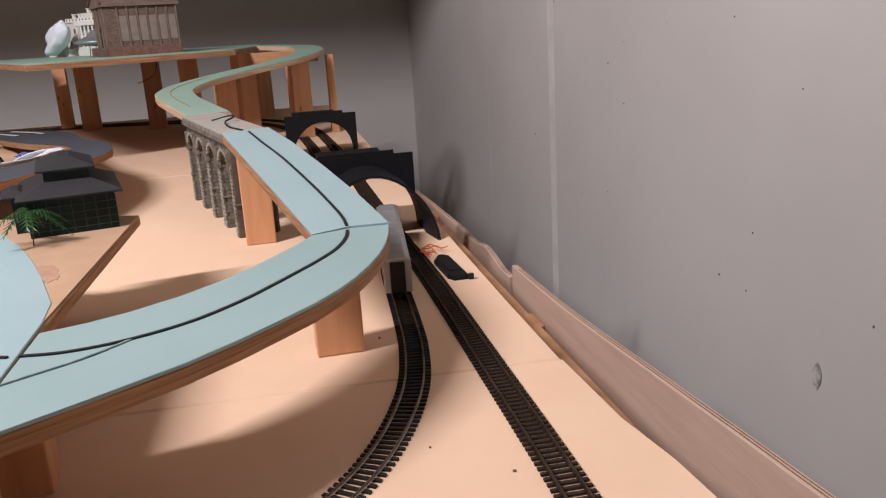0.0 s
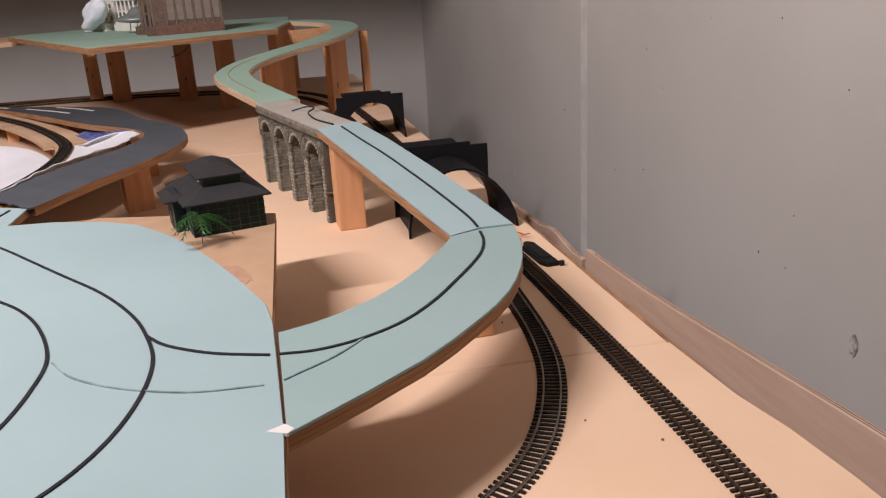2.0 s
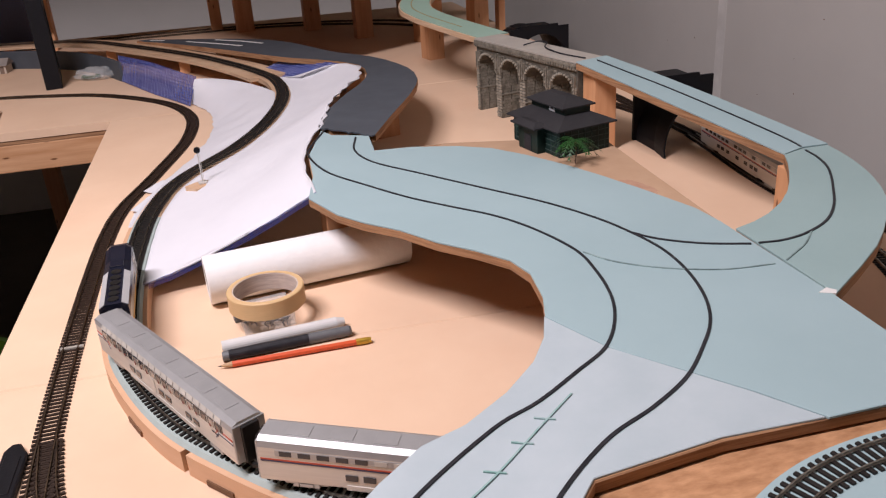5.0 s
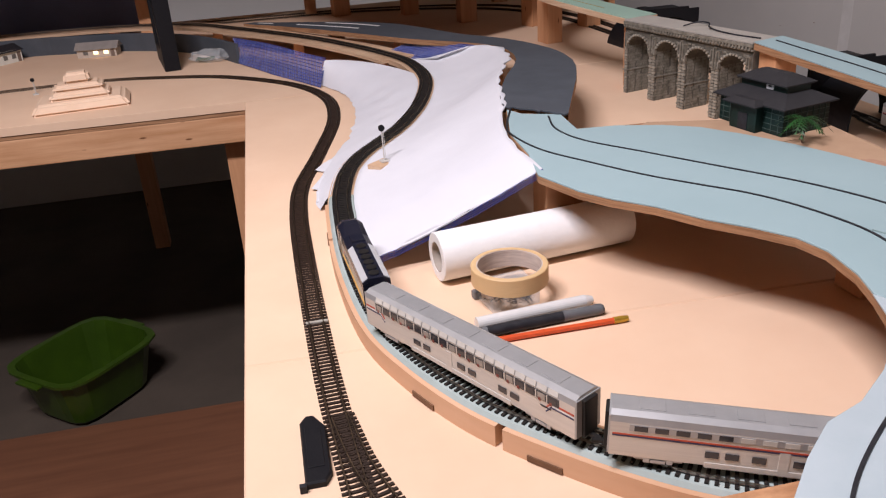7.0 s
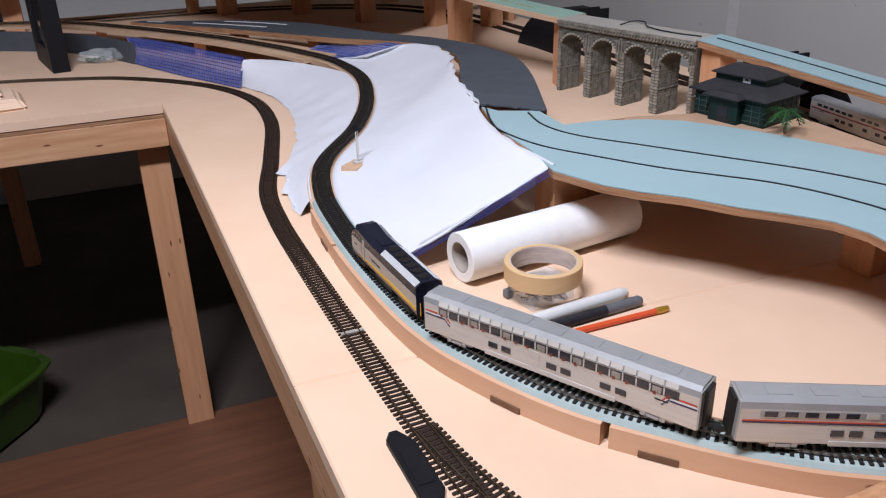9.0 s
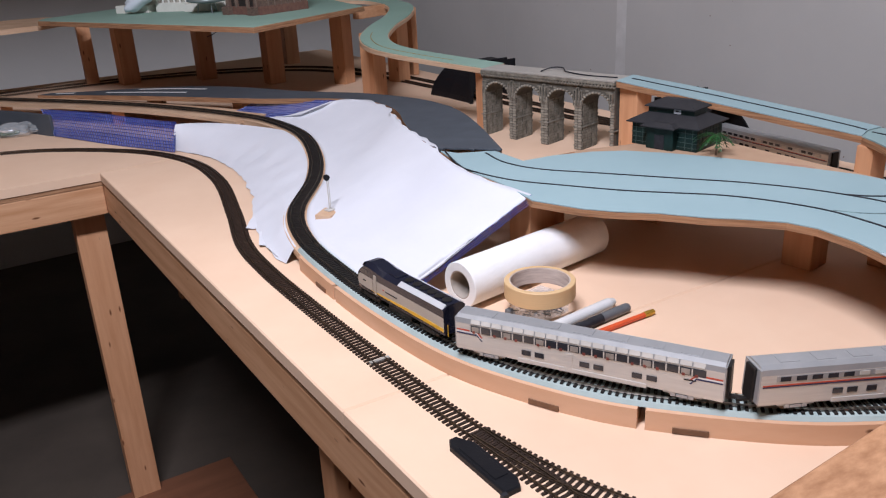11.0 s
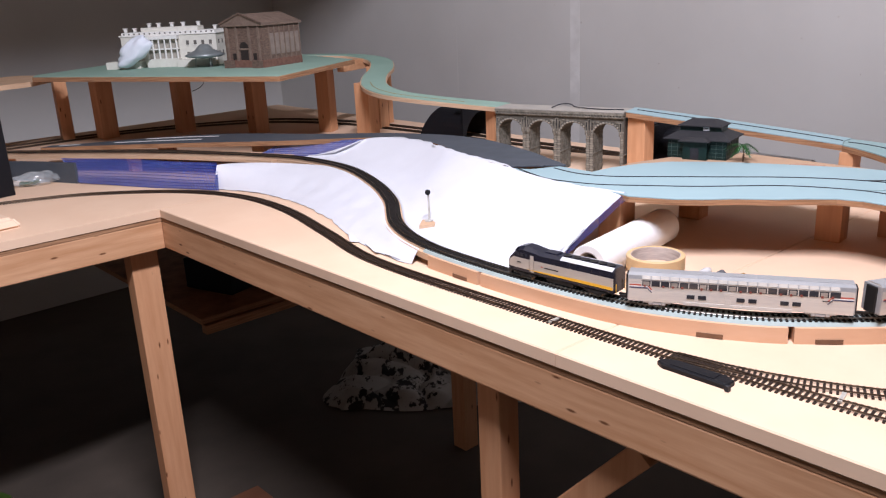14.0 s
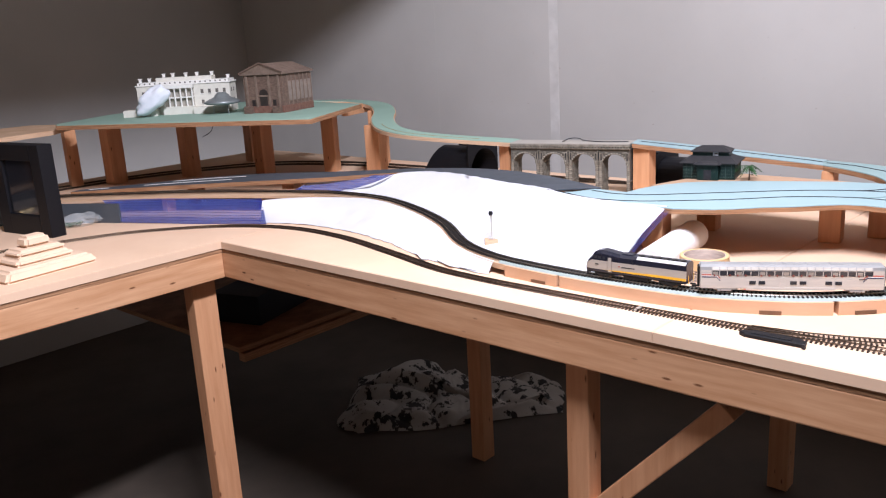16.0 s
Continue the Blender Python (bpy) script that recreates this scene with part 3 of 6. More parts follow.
def viaduct():
    p0, p1 = Vector((-0.160, 1.628)), Vector((-0.068, 1.272))
    d = p1 - p0
    length, height, depth, n = d.length, 1.078 - T, 0.064, 4
    m = Matrix.Translation((p0.x, p0.y, T)) @ Matrix.Rotation(math.atan2(d.y, d.x), 4, "Z")
    v = thing("stone_viaduct", "grey moulded stone-look viaduct with four arches carrying the road", "viaduct", at=m)
    bay = length / n
    pier, rise_z = 0.0195, 0.108
    rad = bay / 2 - pier / 2
    # local: x along, y into depth (0 front), z up
    def front(sgn):
        return 0.0 if sgn < 0 else depth
    bm = bmesh.new()
    for k in range(n):
        x0, cx = k * bay, k * bay + bay / 2
        seg = 12
        arcp = [(cx + rad * math.cos(math.pi - math.pi * i / seg), rise_z - rad * 0.9 + rad * 0.9 * math.sin(math.pi * i / seg) + rad * 0.0) for i in range(seg + 1)]
        spring = rise_z - rad * 0.9
        prof = [(x0, 0), (cx - rad, 0)] + [(x, z + 0.022) for x, z in arcp] + [(cx + rad, 0), (x0 + bay, 0), (x0 + bay, height), (x0, height)]
        prof = [(x, min(z, height - 0.012)) if 0 < z < height else (x, z) for x, z in prof]
        vs = [bm.verts.new((x, 0.002, z)) for x, z in prof]
        f = bm.faces.new(vs)
        ex = bmesh.ops.extrude_face_region(bm, geom=[f])
        for q in ex["geom"]:
            if isinstance(q, bmesh.types.BMVert):
                q.co.y = depth - 0.002
    bmesh.ops.triangulate(bm, faces=[f for f in bm.faces if len(f.verts) > 4])
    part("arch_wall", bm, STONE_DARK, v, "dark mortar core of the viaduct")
    rnd = random.Random(5)
    spring = rise_z - rad * 0.9 + 0.022
    blocks = {}

    def block(x, y, z, sx, sy, sz, tilt=0.0):
        key = (round(sx, 4), round(sy, 4), round(sz, 4))
        if key not in blocks:
            b = box(0, 0, 0, *key)
            bmesh.ops.bevel(b, geom=b.edges[:], offset=min(key) * 0.22, segments=1, affect="EDGES")
            me = bpy.data.meshes.new("stone")
            b.to_mesh(me)
            b.free()
            me.materials.append(STONE)
            blocks[key] = me
        o = new("stone", blocks[key])
        o.parent = v
        o.matrix_basis = Matrix.Translation((x, y, z)) @ Matrix.Rotation(tilt, 4, "Y")

    # quoins of the piers, front face, and voussoirs of each arch
    rest = bmesh.new()
    for k in range(n + 1):
        px = k * bay
        w = pier if 0 < k < n else pier / 2
        c = px if 0 < k < n else (px + w / 2 if k == 0 else px - w / 2)
        z, i = 0.001, 0
        while z < spring + 0.012:
            h = 0.0062
            ww = w * (1.06 if i % 2 else 0.94)
            if w > 0.012:
                block(c - ww / 4 - 0.0002, 0.0006, z + h / 2, ww / 2 - 0.0006, 0.004, h - 0.0008)
                block(c + ww / 4 + 0.0002, 0.0006, z + h / 2, ww / 2 - 0.0006, 0.004, h - 0.0008)
            else:
                block(c, 0.0006, z + h / 2, ww - 0.0006, 0.004, h - 0.0008)
            add_box(rest, c, depth - 0.0006, z + h / 2, ww, 0.004, h - 0.0008)
            for sx in ((-1, 1) if 0 < k < n else ((1,) if k == 0 else (-1,))):
                off = rnd.uniform(-0.004, 0.004)
                for yy, dy in ((depth * 0.2 + off * 0.5, depth * 0.28), (depth * 0.5 + off, depth * 0.27), (depth * 0.8, depth * 0.25)):
                    add_box(rest, c + sx * w / 2, yy, z + h / 2, 0.0022, dy - 0.001, h - 0.0008)
            z += h
            i += 1
        # string course half-way
        add_box(rest, c, depth / 2, 0.052, w + 0.005, depth + 0.004, 0.003, bevel=0.0008)
    for k in range(n):
        cx = k * bay + bay / 2
        for i in range(15):
            a = math.pi * (i + 0.5) / 15
            r = rad + 0.0028
            block(cx - r * math.cos(a), 0.0, spring + r * 0.9 * math.sin(a), 0.0058, 0.006, 0.0046, -(math.pi / 2 - a) * -1)
            add_box(rest, cx - r * math.cos(a), depth, spring + r * 0.9 * math.sin(a), 0.0052, 0.004, 0.0052)
    # three slender blind windows over each pier
    for k in range(n + 1):
        for o in (-0.0078, 0.0, 0.0078):
            x = k * bay + o
            if 0.003 < x < length - 0.003:
                zc, hh = 0.121 + (0.002 if o == 0 else 0), 0.031 + (0.008 if o == 0 else 0)
                part("blind_window", box(x, 0.0022, zc - 0.004, 0.0040, 0.002, hh), MARKER, v, "dark blind window slot")
                for e in (-1, 1):
                    add_box(rest, x + e * 0.0030, -0.0008, zc - 0.004, 0.0015, 0.006, hh + 0.003)
                add_box(rest, x, -0.0002, zc - 0.004 + hh / 2 + 0.001, 0.0062, 0.005, 0.0022)
                add_box(rest, x, -0.0002, zc - 0.0045 - hh / 2, 0.0062, 0.005, 0.0018)
    # spandrel rubble
    for k in range(260):
        x, z = rnd.uniform(0.004, length - 0.004), rnd.uniform(spring + 0.004, height - 0.022)
        kk = int(x / bay)
        dx = x - (kk * bay + bay / 2)
        if math.hypot(dx, (z - spring) / 0.9) < rad + 0.008 or min(abs(x - j * bay) for j in range(n + 1)) < 0.012:
            continue
        add_box(rest, x, 0.0016, z, rnd.uniform(0.005, 0.009), 0.0022, rnd.uniform(0.003, 0.005))
    # cornice, corbels and deck
    add_box(rest, length / 2, depth / 2, height - 0.012, length + 0.001, depth + 0.006, 0.004, bevel=0.001)
    add_box(rest, length / 2, depth / 2, height - 0.003, length + 0.002, depth + 0.009, 0.006, bevel=0.001)
    for i in range(44):
        add_box(rest, (i + 0.5) * length / 44, depth / 2, height - 0.0082, 0.0036, depth + 0.012, 0.0055)
    o = part("stonework", rest, STONE, v, "moulded grey stonework")
    o["kind"] = "stuff"
    part("deck", box(length / 2, depth / 2, height + 0.0022, length, depth + 0.006, 0.004, bevel=0.001), DECK, v, "worn pale grey deck")
    cable = smooth_line([(0.16, 0.02, height + 0.0058), (0.175, 0.045, height + 0.012), (0.2, 0.05, height + 0.012), (0.225, 0.03, height + 0.008), (0.29, 0.022, height + 0.0058), (0.36, 0.028, height + 0.0058)], 0.006)
    c = part("black_cable", sweep(cable, [(0.0015 * math.cos(i * math.pi / 3), 0.0015 * math.sin(i * math.pi / 3)) for i in range(6)]), MARKER, None)
    c.matrix_world = m
    tagged(c, "loose black cable end lying on the viaduct deck", "cable")


viaduct()


def upper_ramp():
    a = thing("curving_ramp_road", "S-shaped climbing plywood road with faded green underlay", "model road")
    pts = [(-0.113, 1.64, 1.082), (-0.155, 1.78, 1.09), (-0.196, 1.92, 1.10), (-0.205, 2.03, 1.108), (-0.165, 2.15, 1.118), (-0.07, 2.27, 1.132), (0.05, 2.38, 1.148), (0.128, 2.50, 1.164), (0.125, 2.64, 1.176), (0.04, 2.74, 1.183), (-0.03, 2.78, 1.1853)]
    line = smooth_line(pts, 0.015)
    w = 0.041
    part("plywood", sweep(line, [(-w - 0.004, -0.0135), (w, -0.0135), (w, -0.002), (-w - 0.004, -0.002)]), PLY_PALE, a, "pale plywood")
    part("underlay", sweep(line, [(-w, -0.0019), (w - 0.003, -0.0019), (w - 0.003, 0.0004), (-w, 0.0004)]), TEAL_GREEN, a, "faded green underlay")
    mid = line[8:40]
    part("marker_line", sweep(mid, [(-0.012, 0.0004), (-0.0095, 0.0004), (-0.0095, 0.0011), (-0.012, 0.0011)]), OCHRE, a, "ochre pencil line")
    for x, y, z, sx, sy, r in ((-0.12, 1.665, 1.068, 0.04, 0.05, -0.25), (-0.11, 2.275, 1.114, 0.05, 0.06, 0.2), (0.09, 2.47, 1.144, 0.055, 0.05, 0.3), (0.19, 2.545, 1.15, 0.022, 0.045, 0.0)):
        post(x, y, z, sx, sy, r)


PLY_PALE = material("pale_plywood", (0.66, 0.46, 0.30), (0.52, 0.33, 0.2), 0.7, scale=12, bump=0.08, stretch=(1, 1, 18))
OCHRE = material("ochre_line", (0.35, 0.26, 0.10), (0.3, 0.22, 0.08), 0.7, scale=40, bump=0)
upper_ramp()
HZ = 1.185


def platform():
    a = thing("city_platform", "raised plywood platform with sage green top on pine posts", "platform")
    out = [(-0.93, 2.99), (-0.54, 2.10), (-0.075, 2.372), (-0.02, 2.7), (0.0, 3.12), (-0.6, 3.24), (-0.90, 3.06)]
    part("plywood", slab(out[::-1], HZ - 0.016, HZ - 0.0022, 0.001), PLY, a, "rough-edged plywood")
    part("underlay", slab([(-0.926, 2.992), (-0.538, 2.107), (-0.08, 2.378), (-0.024, 2.7), (-0.004, 3.115), (-0.6, 3.235), (-0.897, 3.056)][::-1], HZ - 0.0021, HZ, 0.0005), TEAL_GREEN, a, "sage green underlay")
    part("support_rail", box(0.06, 2.55, HZ - 0.035, 0.2, 0.03, 0.036, 0.35, 0.002), PINE_LONG, a, "short pine bearer")
    low = part("low_plank", slab([(-2.4, 2.62), (-0.93, 3.02), (-0.77, 3.19), (-0.86, 3.38), (-2.4, 3.4)][::-1], HZ - 0.034, HZ - 0.018), PLY_PALE, a, "lower plywood plank beside the platform")


platform()
for x, y, sx, sy, r in ((-0.745, 3.325, 0.045, 0.03, 0.0), (-0.637, 3.205, 0.065, 0.05, 0.15), (-0.39, 3.067, 0.06, 0.05, 0.1), (-0.01, 3.17, 0.055, 0.05, 0.0), (-0.24, 2.775, 0.06, 0.05, 0.1), (-0.065, 2.577, 0.055, 0.05, 0.5), (-1.35, 3.2, 0.06, 0.05, 0.0), (-1.9, 3.2, 0.06, 0.05, 0.0)):
    post(x, y, HZ - (0.0345 if x < -0.7 else 0.0165), sx, sy, r)


def road():
    a = thing("grey_road", "descending plywood road painted dark grey with white dashes", "model road")
    right = [(-0.4785, 1.122), (-0.442, 1.205), (-0.37, 1.371), (-0.325, 1.50), (-0.308, 1.61), (-0.312, 1.72), (-0.35, 1.89), (-0.435, 2.07), (-0.545, 2.40), (-0.703, 2.61), (-0.963, 2.81)]
    left = [(-1.0, 2.80), (-0.876, 2.627), (-0.725, 2.36), (-0.60, 2.12), (-0.54, 2.02), (-0.465, 1.92), (-0.408, 1.81), (-0.400, 1.70), (-0.425, 1.58), (-0.488, 1.44), (-0.540, 1.30), (-0.561, 1.215)]
    z = lambda x, y: PZ + 0.0025 - 0.056 * min(1, max(0, (y - 1.25) / 1.5)) ** 1.1
    bm = bmesh.new()
    n = 26
    R, Lf = smooth_line([(x, y, 0) for x, y in right], 0.01), smooth_line([(x, y, 0) for x, y in left[::-1]], 0.01)
    rows = []
    for i in range(n + 1):
        p, q = R[int(i / n * (len(R) - 1))], Lf[int(i / n * (len(Lf) - 1))]
        rows.append([bm.verts.new((u.x, u.y, z(u.x, u.y) - dz)) for u, dz in ((p, 0), (q, 0), (q, 0.013), (p, 0.013))])
    for s, t in zip(rows, rows[1:]):
        for i in range(4):
            f = bm.faces.new((s[i], s[(i + 1) % 4], t[(i + 1) % 4], t[i]))
            f.material_index = 0 if i == 0 else 1
    bm.faces.new(rows[0]).material_index = 1
    bm.faces.new(rows[-1]).material_index = 1
    o = part("roadway", bm, ROAD_GREY, a, "grey painted plywood roadway")
    o.data.materials.append(PLY)
    rnd = random.Random(17)
    a0, b0 = Vector((-0.4795, 1.121)), Vector((-0.5600, 1.2135))
    rag = [tuple(a0 + Vector((0.002, 0.006))), tuple(b0 + Vector((0.002, 0.006)))]
    for k in range(19):
        q = b0.lerp(a0, k / 18)
        reach = rnd.uniform(0.001, 0.009) + 0.016 * max(0.0, noise.noise((k * 0.45, 3, 0)))
        rag.append((q.x - 0.25 * reach, q.y - reach))
    part("paint_edge", slab(rag[::-1], PZ + 0.0004, PZ + 0.0029), ROAD_GREY, a, "ragged grey paint edge on the underlay")
    for pts in ([(-0.95, 2.77), (-0.9, 2.72)], [(-0.83, 2.63), (-0.74, 2.5), (-0.66, 2.37)], [(-0.74, 2.6), (-0.66, 2.49), (-0.6, 2.38)]):
        ribbon(pts, 0.008, lambda x, y: z(x, y) + 0.0014, CEIL, a, "dash", "white painted dash")


road()
for x, y, s in ((-0.40, 1.52, 0.05), (-0.42, 1.82, 0.05), (-0.56, 2.2, 0.045), (-0.72, 2.5, 0.04)):
    post(x, y, PZ - 0.056 * min(1, max(0, (y - 1.25) / 1.5)) ** 1.1 - 0.0115, s, s, 0.3)


def osb_board():
    o = part("chipboard_sheet", slab([(-0.885, 0.281), (-0.89, 0.235), (-0.84, 0.12), (-0.62, 0.02), (-0.3, -0.02), (0.2, 0.02), (0.24, 0.243), (0.0, 0.250), (-0.02, 0.258), (-0.3, 0.268), (-0.6, 0.284), (-0.7, 0.287)], 1.0065, 1.0205, 0.002), OSB)
    tagged(o, "rough torn-edged chipboard sheet under the road plate", "chipboard")
    for x, y in ((-0.62, 0.15), (-0.05, 0.14), (0.17, 0.12)):
        post(x, y, 1.0062, 0.045, 0.045)
    r = thing("upper_track_bed", "teal underlay strip with curved black track on the chipboard", "track bed")
    pts = [(-0.50, 0.06, 1.0206), (-0.44, 0.145, 1.0206), (-0.38, 0.19, 1.0206), (-0.32, 0.214, 1.0206), (-0.25, 0.221, 1.0206), (-0.18, 0.212, 1.0206), (-0.10, 0.18, 1.0206), (0.0, 0.11, 1.0206)]
    line = smooth_line(pts, 0.008)
    part("roadbed", sweep(line, [(-0.02, 0), (0.06, 0), (0.06, 0.004), (-0.02, 0.004)]), TEAL_PALE, r, "teal roadbed")
    track([(x, y, z + 0.0042) for x, y, z in pts], "short curved black-sleepered track on the chipboard", SLEEPER, RAIL)


osb_board()


# ---- white cloth hill and mesh ----
def cloth():
    c = thing("plaster_cloth_hill", "white plaster cloth draped over blue mesh on both sides of the track", "plaster hill")
    bl = [p for p in B_LINE if p.x < -0.5]
    i0 = min(range(len(bl)), key=lambda i: (bl[i].xy - Vector((-0.858, 0.885))).length)
    i1 = min(range(len(bl)), key=lambda i: (bl[i].xy - Vector((-0.61, 1.98))).length)
    run = bl[i0:i1]
    tg = tangents(run)
    inner = [p + Vector((t.y, -t.x, 0)).normalized() * 0.018 for p, t in zip(run, tg)]
    outer = smooth_line([(-0.600, 0.888, PZ + 0.0016), (-0.603, 0.96, PZ + 0.0016), (-0.601, 1.05, PZ + 0.0018), (-0.585, 1.13, PZ + 0.002), (-0.566, 1.19, PZ + 0.003), (-0.545, 1.26, PZ + 0.005), (-0.50, 1.44, PZ + 0.003), (-0.435, 1.60, 1.031), (-0.41, 1.74, 1.026), (-0.44, 1.83, 1.020), (-0.50, 1.835, 1.010), (-0.54, 1.86, 0.992)], 0.01)
    nu, nv = 90, 26
    bm = bmesh.new()
    grid = []
    for i in range(nu + 1):
        f = i / nu
        a = inner[min(len(inner) - 1, int(f * (len(inner) - 1)))] - Vector((0, 0, 0.002))
        b = outer[min(len(outer) - 1, int(f ** 0.85 * (len(outer) - 1)))]
        row = []
        for j in range(nv + 1):
            g = j / nv
            p = a.lerp(b, g)
            p.z += (b.z - a.z) * (g ** 1.25 - g) - 0.006 * math.sin(math.pi * g) * (1 - f)
            p.z += 0.006 * noise.noise((p.x * 7, p.y * 7, 3.1)) * math.sin(math.pi * g) + 0.0008 * noise.noise((p.x * 30, p.y * 30, 1.0))
            if i == 0:
                p.y += 0.018 * math.sin(math.pi * g) + 0.003 * noise.noise((g * 30, 0, 0))
            if j == nv:
                p.x += (0.004 + 0.012 * min(1, max(0, (p.y - 1.15) / 0.1))) * noise.noise((p.y * 21, 2, 0))
            row.append(bm.verts.new(p))
        grid.append(row)
    for a, b in zip(grid, grid[1:]):
        for k in range(nv):
            bm.faces.new((a[k], a[k + 1], b[k + 1], b[k]))
    edge = [v.co.copy() for v in grid[0]]
    ob = part("cloth_sheet", bm, WHITE_SHEET, c, "white plaster cloth rising to the road", smooth=True)
    so = ob.modifiers.new("thick", "SOLIDIFY")
    so.thickness, so.offset = 0.0022, -1
    # blue mesh edge showing under the front rim
    bm = bmesh.new()
    for k in range(4):
        ln = [p + Vector((0, -0.0008 - 0.0030 * k, -0.0005 - 0.0014 * k)) for p in edge]
        sweep(ln, [(-0.0003, -0.0003), (0.0003, -0.0003), (0.0003, 0.0003), (-0.0003, 0.0003)], bm)
    for a, b in zip(edge, edge[1:]):
        for h in (0.0,):
            p = a.lerp(b, h)
            add_cyl(bm, p + Vector((0, 0.001, 0)), p + Vector((0, -0.0105, -0.0048)), 0.0003, 4)
    o = part("mesh_edge", bm, NET_BLUE, c, "blue plastic mesh rim")
    # low side, down to the table
    j0 = min(range(len(bl)), key=lambda i: (bl[i].xy - Vector((-0.857, 1.14))).length)
    j1 = min(range(len(bl)), key=lambda i: (bl[i].xy - Vector((-0.655, 2.10))).length)
    run = bl[j0:j1]
    tg = tangents(run)
    inner = [p - Vector((t.y, -t.x, 0)).normalized() * 0.018 for p, t in zip(run, tg)]
    outer = smooth_line([(-0.885, 1.145, T + 0.002), (-0.887, 1.2, T + 0.002), (-0.872, 1.29, T + 0.002), (-0.842, 1.40, T + 0.002), (-0.80, 1.52, T + 0.002), (-0.775, 1.62, T + 0.002), (-0.757, 1.75, T + 0.002), (-0.760, 1.87, T + 0.002), (-0.785, 1.96, T + 0.002), (-0.812, 2.03, T + 0.002)], 0.01)
    bm = bmesh.new()
    grid = []
    for i in range(71):
        f = i / 70
        a = inner[min(len(inner) - 1, int(f * (len(inner) - 1)))] - Vector((0, 0, 0.003))
        if f > 0.72:
            a = a.lerp(Vector((-0.80, 2.035, 0.982)), (f - 0.72) / 0.28 * 0.95)
        b = outer[min(len(outer) - 1, int(f * (len(outer) - 1)))]
        row = []
        for j in range(17):
            g = j / 16
            p = a.lerp(b, g)
            p.z = a.z + (b.z - a.z) * (g ** 1.35)
            p.z += 0.007 * noise.noise((p.x * 14, p.y * 14, 7.7)) * math.sin(math.pi * g) + 0.002 * noise.noise((p.x * 50, p.y * 50, 5.0)) * g
            if j == 16:
                p.x += 0.010 * noise.noise((p.y * 26, 9, 0))
            p.z = max(p.z, T + 0.0012)
            row.append(bm.verts.new(p))
        grid.append(row)
    for a, b in zip(grid, grid[1:]):
        for k in range(16):
            bm.faces.new((a[k], a[k + 1], b[k + 1], b[k]))
    ob = part("cloth_sheet", bm, WHITE_SHEET, c, "white plaster cloth falling to the table", smooth=True)
    # strips lying loose at the foot
    rnd = random.Random(3)
    for x, y, ln, r in ((-0.868, 1.27, 0.07, 1.2), (-0.852, 1.36, 0.06, 1.0), (-0.874, 1.20, 0.05, 1.5)):
        bm = bmesh.new()
        cols = []
        for i in range(9):
            u = i / 8 - 0.5
            cols.append([bm.verts.new((x + math.cos(r) * u * ln - math.sin(r) * w, y + math.sin(r) * u * ln + math.cos(r) * w, T + 0.002 + 0.003 * abs(noise.noise((u * 7, w * 90, x * 30))) + (0.003 if w > 0 else 0)))
                         for w in (-0.012, 0.0, 0.012)])
        for a, b in zip(cols, cols[1:]):
            for k in range(2):
                bm.faces.new((a[k], a[k + 1], b[k + 1], b[k]))
        o = part("loose_strip", bm, WHITE_SHEET, c, "loose strip of plaster cloth", smooth=True)


cloth()


def mesh_panel(pts_low, pts_high, label, cross=70, lines=9):
    """Blue plastic mesh hung between a lower and an upper line."""
    t = thing("blue_mesh", label, "plastic mesh")
    lo, hi = smooth_line(pts_low, 0.004), smooth_line(pts_high, 0.004)
    bm, film = bmesh.new(), bmesh.new()
    pick = lambda L, f: L[min(len(L) - 1, int(f * (len(L) - 1)))]
    for k in range(lines + 1):
        g = k / lines
        ln = [pick(lo, f / 24).lerp(pick(hi, f / 24), g) + Vector((0, 0, 0.001 * math.sin(f * 0.4 + k))) for f in range(25)]
        sweep(ln, [(-0.0006, -0.0006), (0.0006, -0.0006), (0.0006, 0.0006), (-0.0006, 0.0006)], bm)
    part("mesh", bm, NET_BLUE, t)
    strands = bmesh.new()
    for i in range(cross + 1):
        add_cyl(strands, pick(lo, i / cross), pick(hi, min(1.0, i / cross + 0.04)), 0.0005, 4)
    part("strand", strands, NET_PALE, t, "pale crossing mesh strands")
    rows = [[film.verts.new(pick(L, f / 24) + Vector((0.001, 0.002, -0.001))) for f in range(25)] for L in (lo, hi)]
    for i in range(24):
        film.faces.new((rows[0][i], rows[0][i + 1], rows[1][i + 1], rows[1][i]))
    o = part("film", film, NET_FILM, t, "translucent blue film")


NET_FILM = clear("blue_translucent_film", (0.02, 0.05, 0.33), 0.4, 0.6)
mesh_panel([(-0.815, 2.0, T + 0.003), (-0.90, 2.17, T + 0.003), (-0.985, 2.35, T + 0.003), (-1.02, 2.43, T + 0.003)], [(-0.79, 2.045, 0.985), (-0.865, 2.21, 0.984), (-0.95, 2.39, 0.984), (-1.03, 2.52, 0.984)], "blue plastic mesh bank between the table and the raised track")
mesh_panel([(-0.575, 1.93, 0.955), (-0.60, 2.04, 0.955), (-0.65, 2.14, 0.955)], [(-0.43, 1.845, 1.013), (-0.49, 1.97, 1.006), (-0.55, 2.10, 1.0)], "blue plastic mesh between track and road", 50, 12)
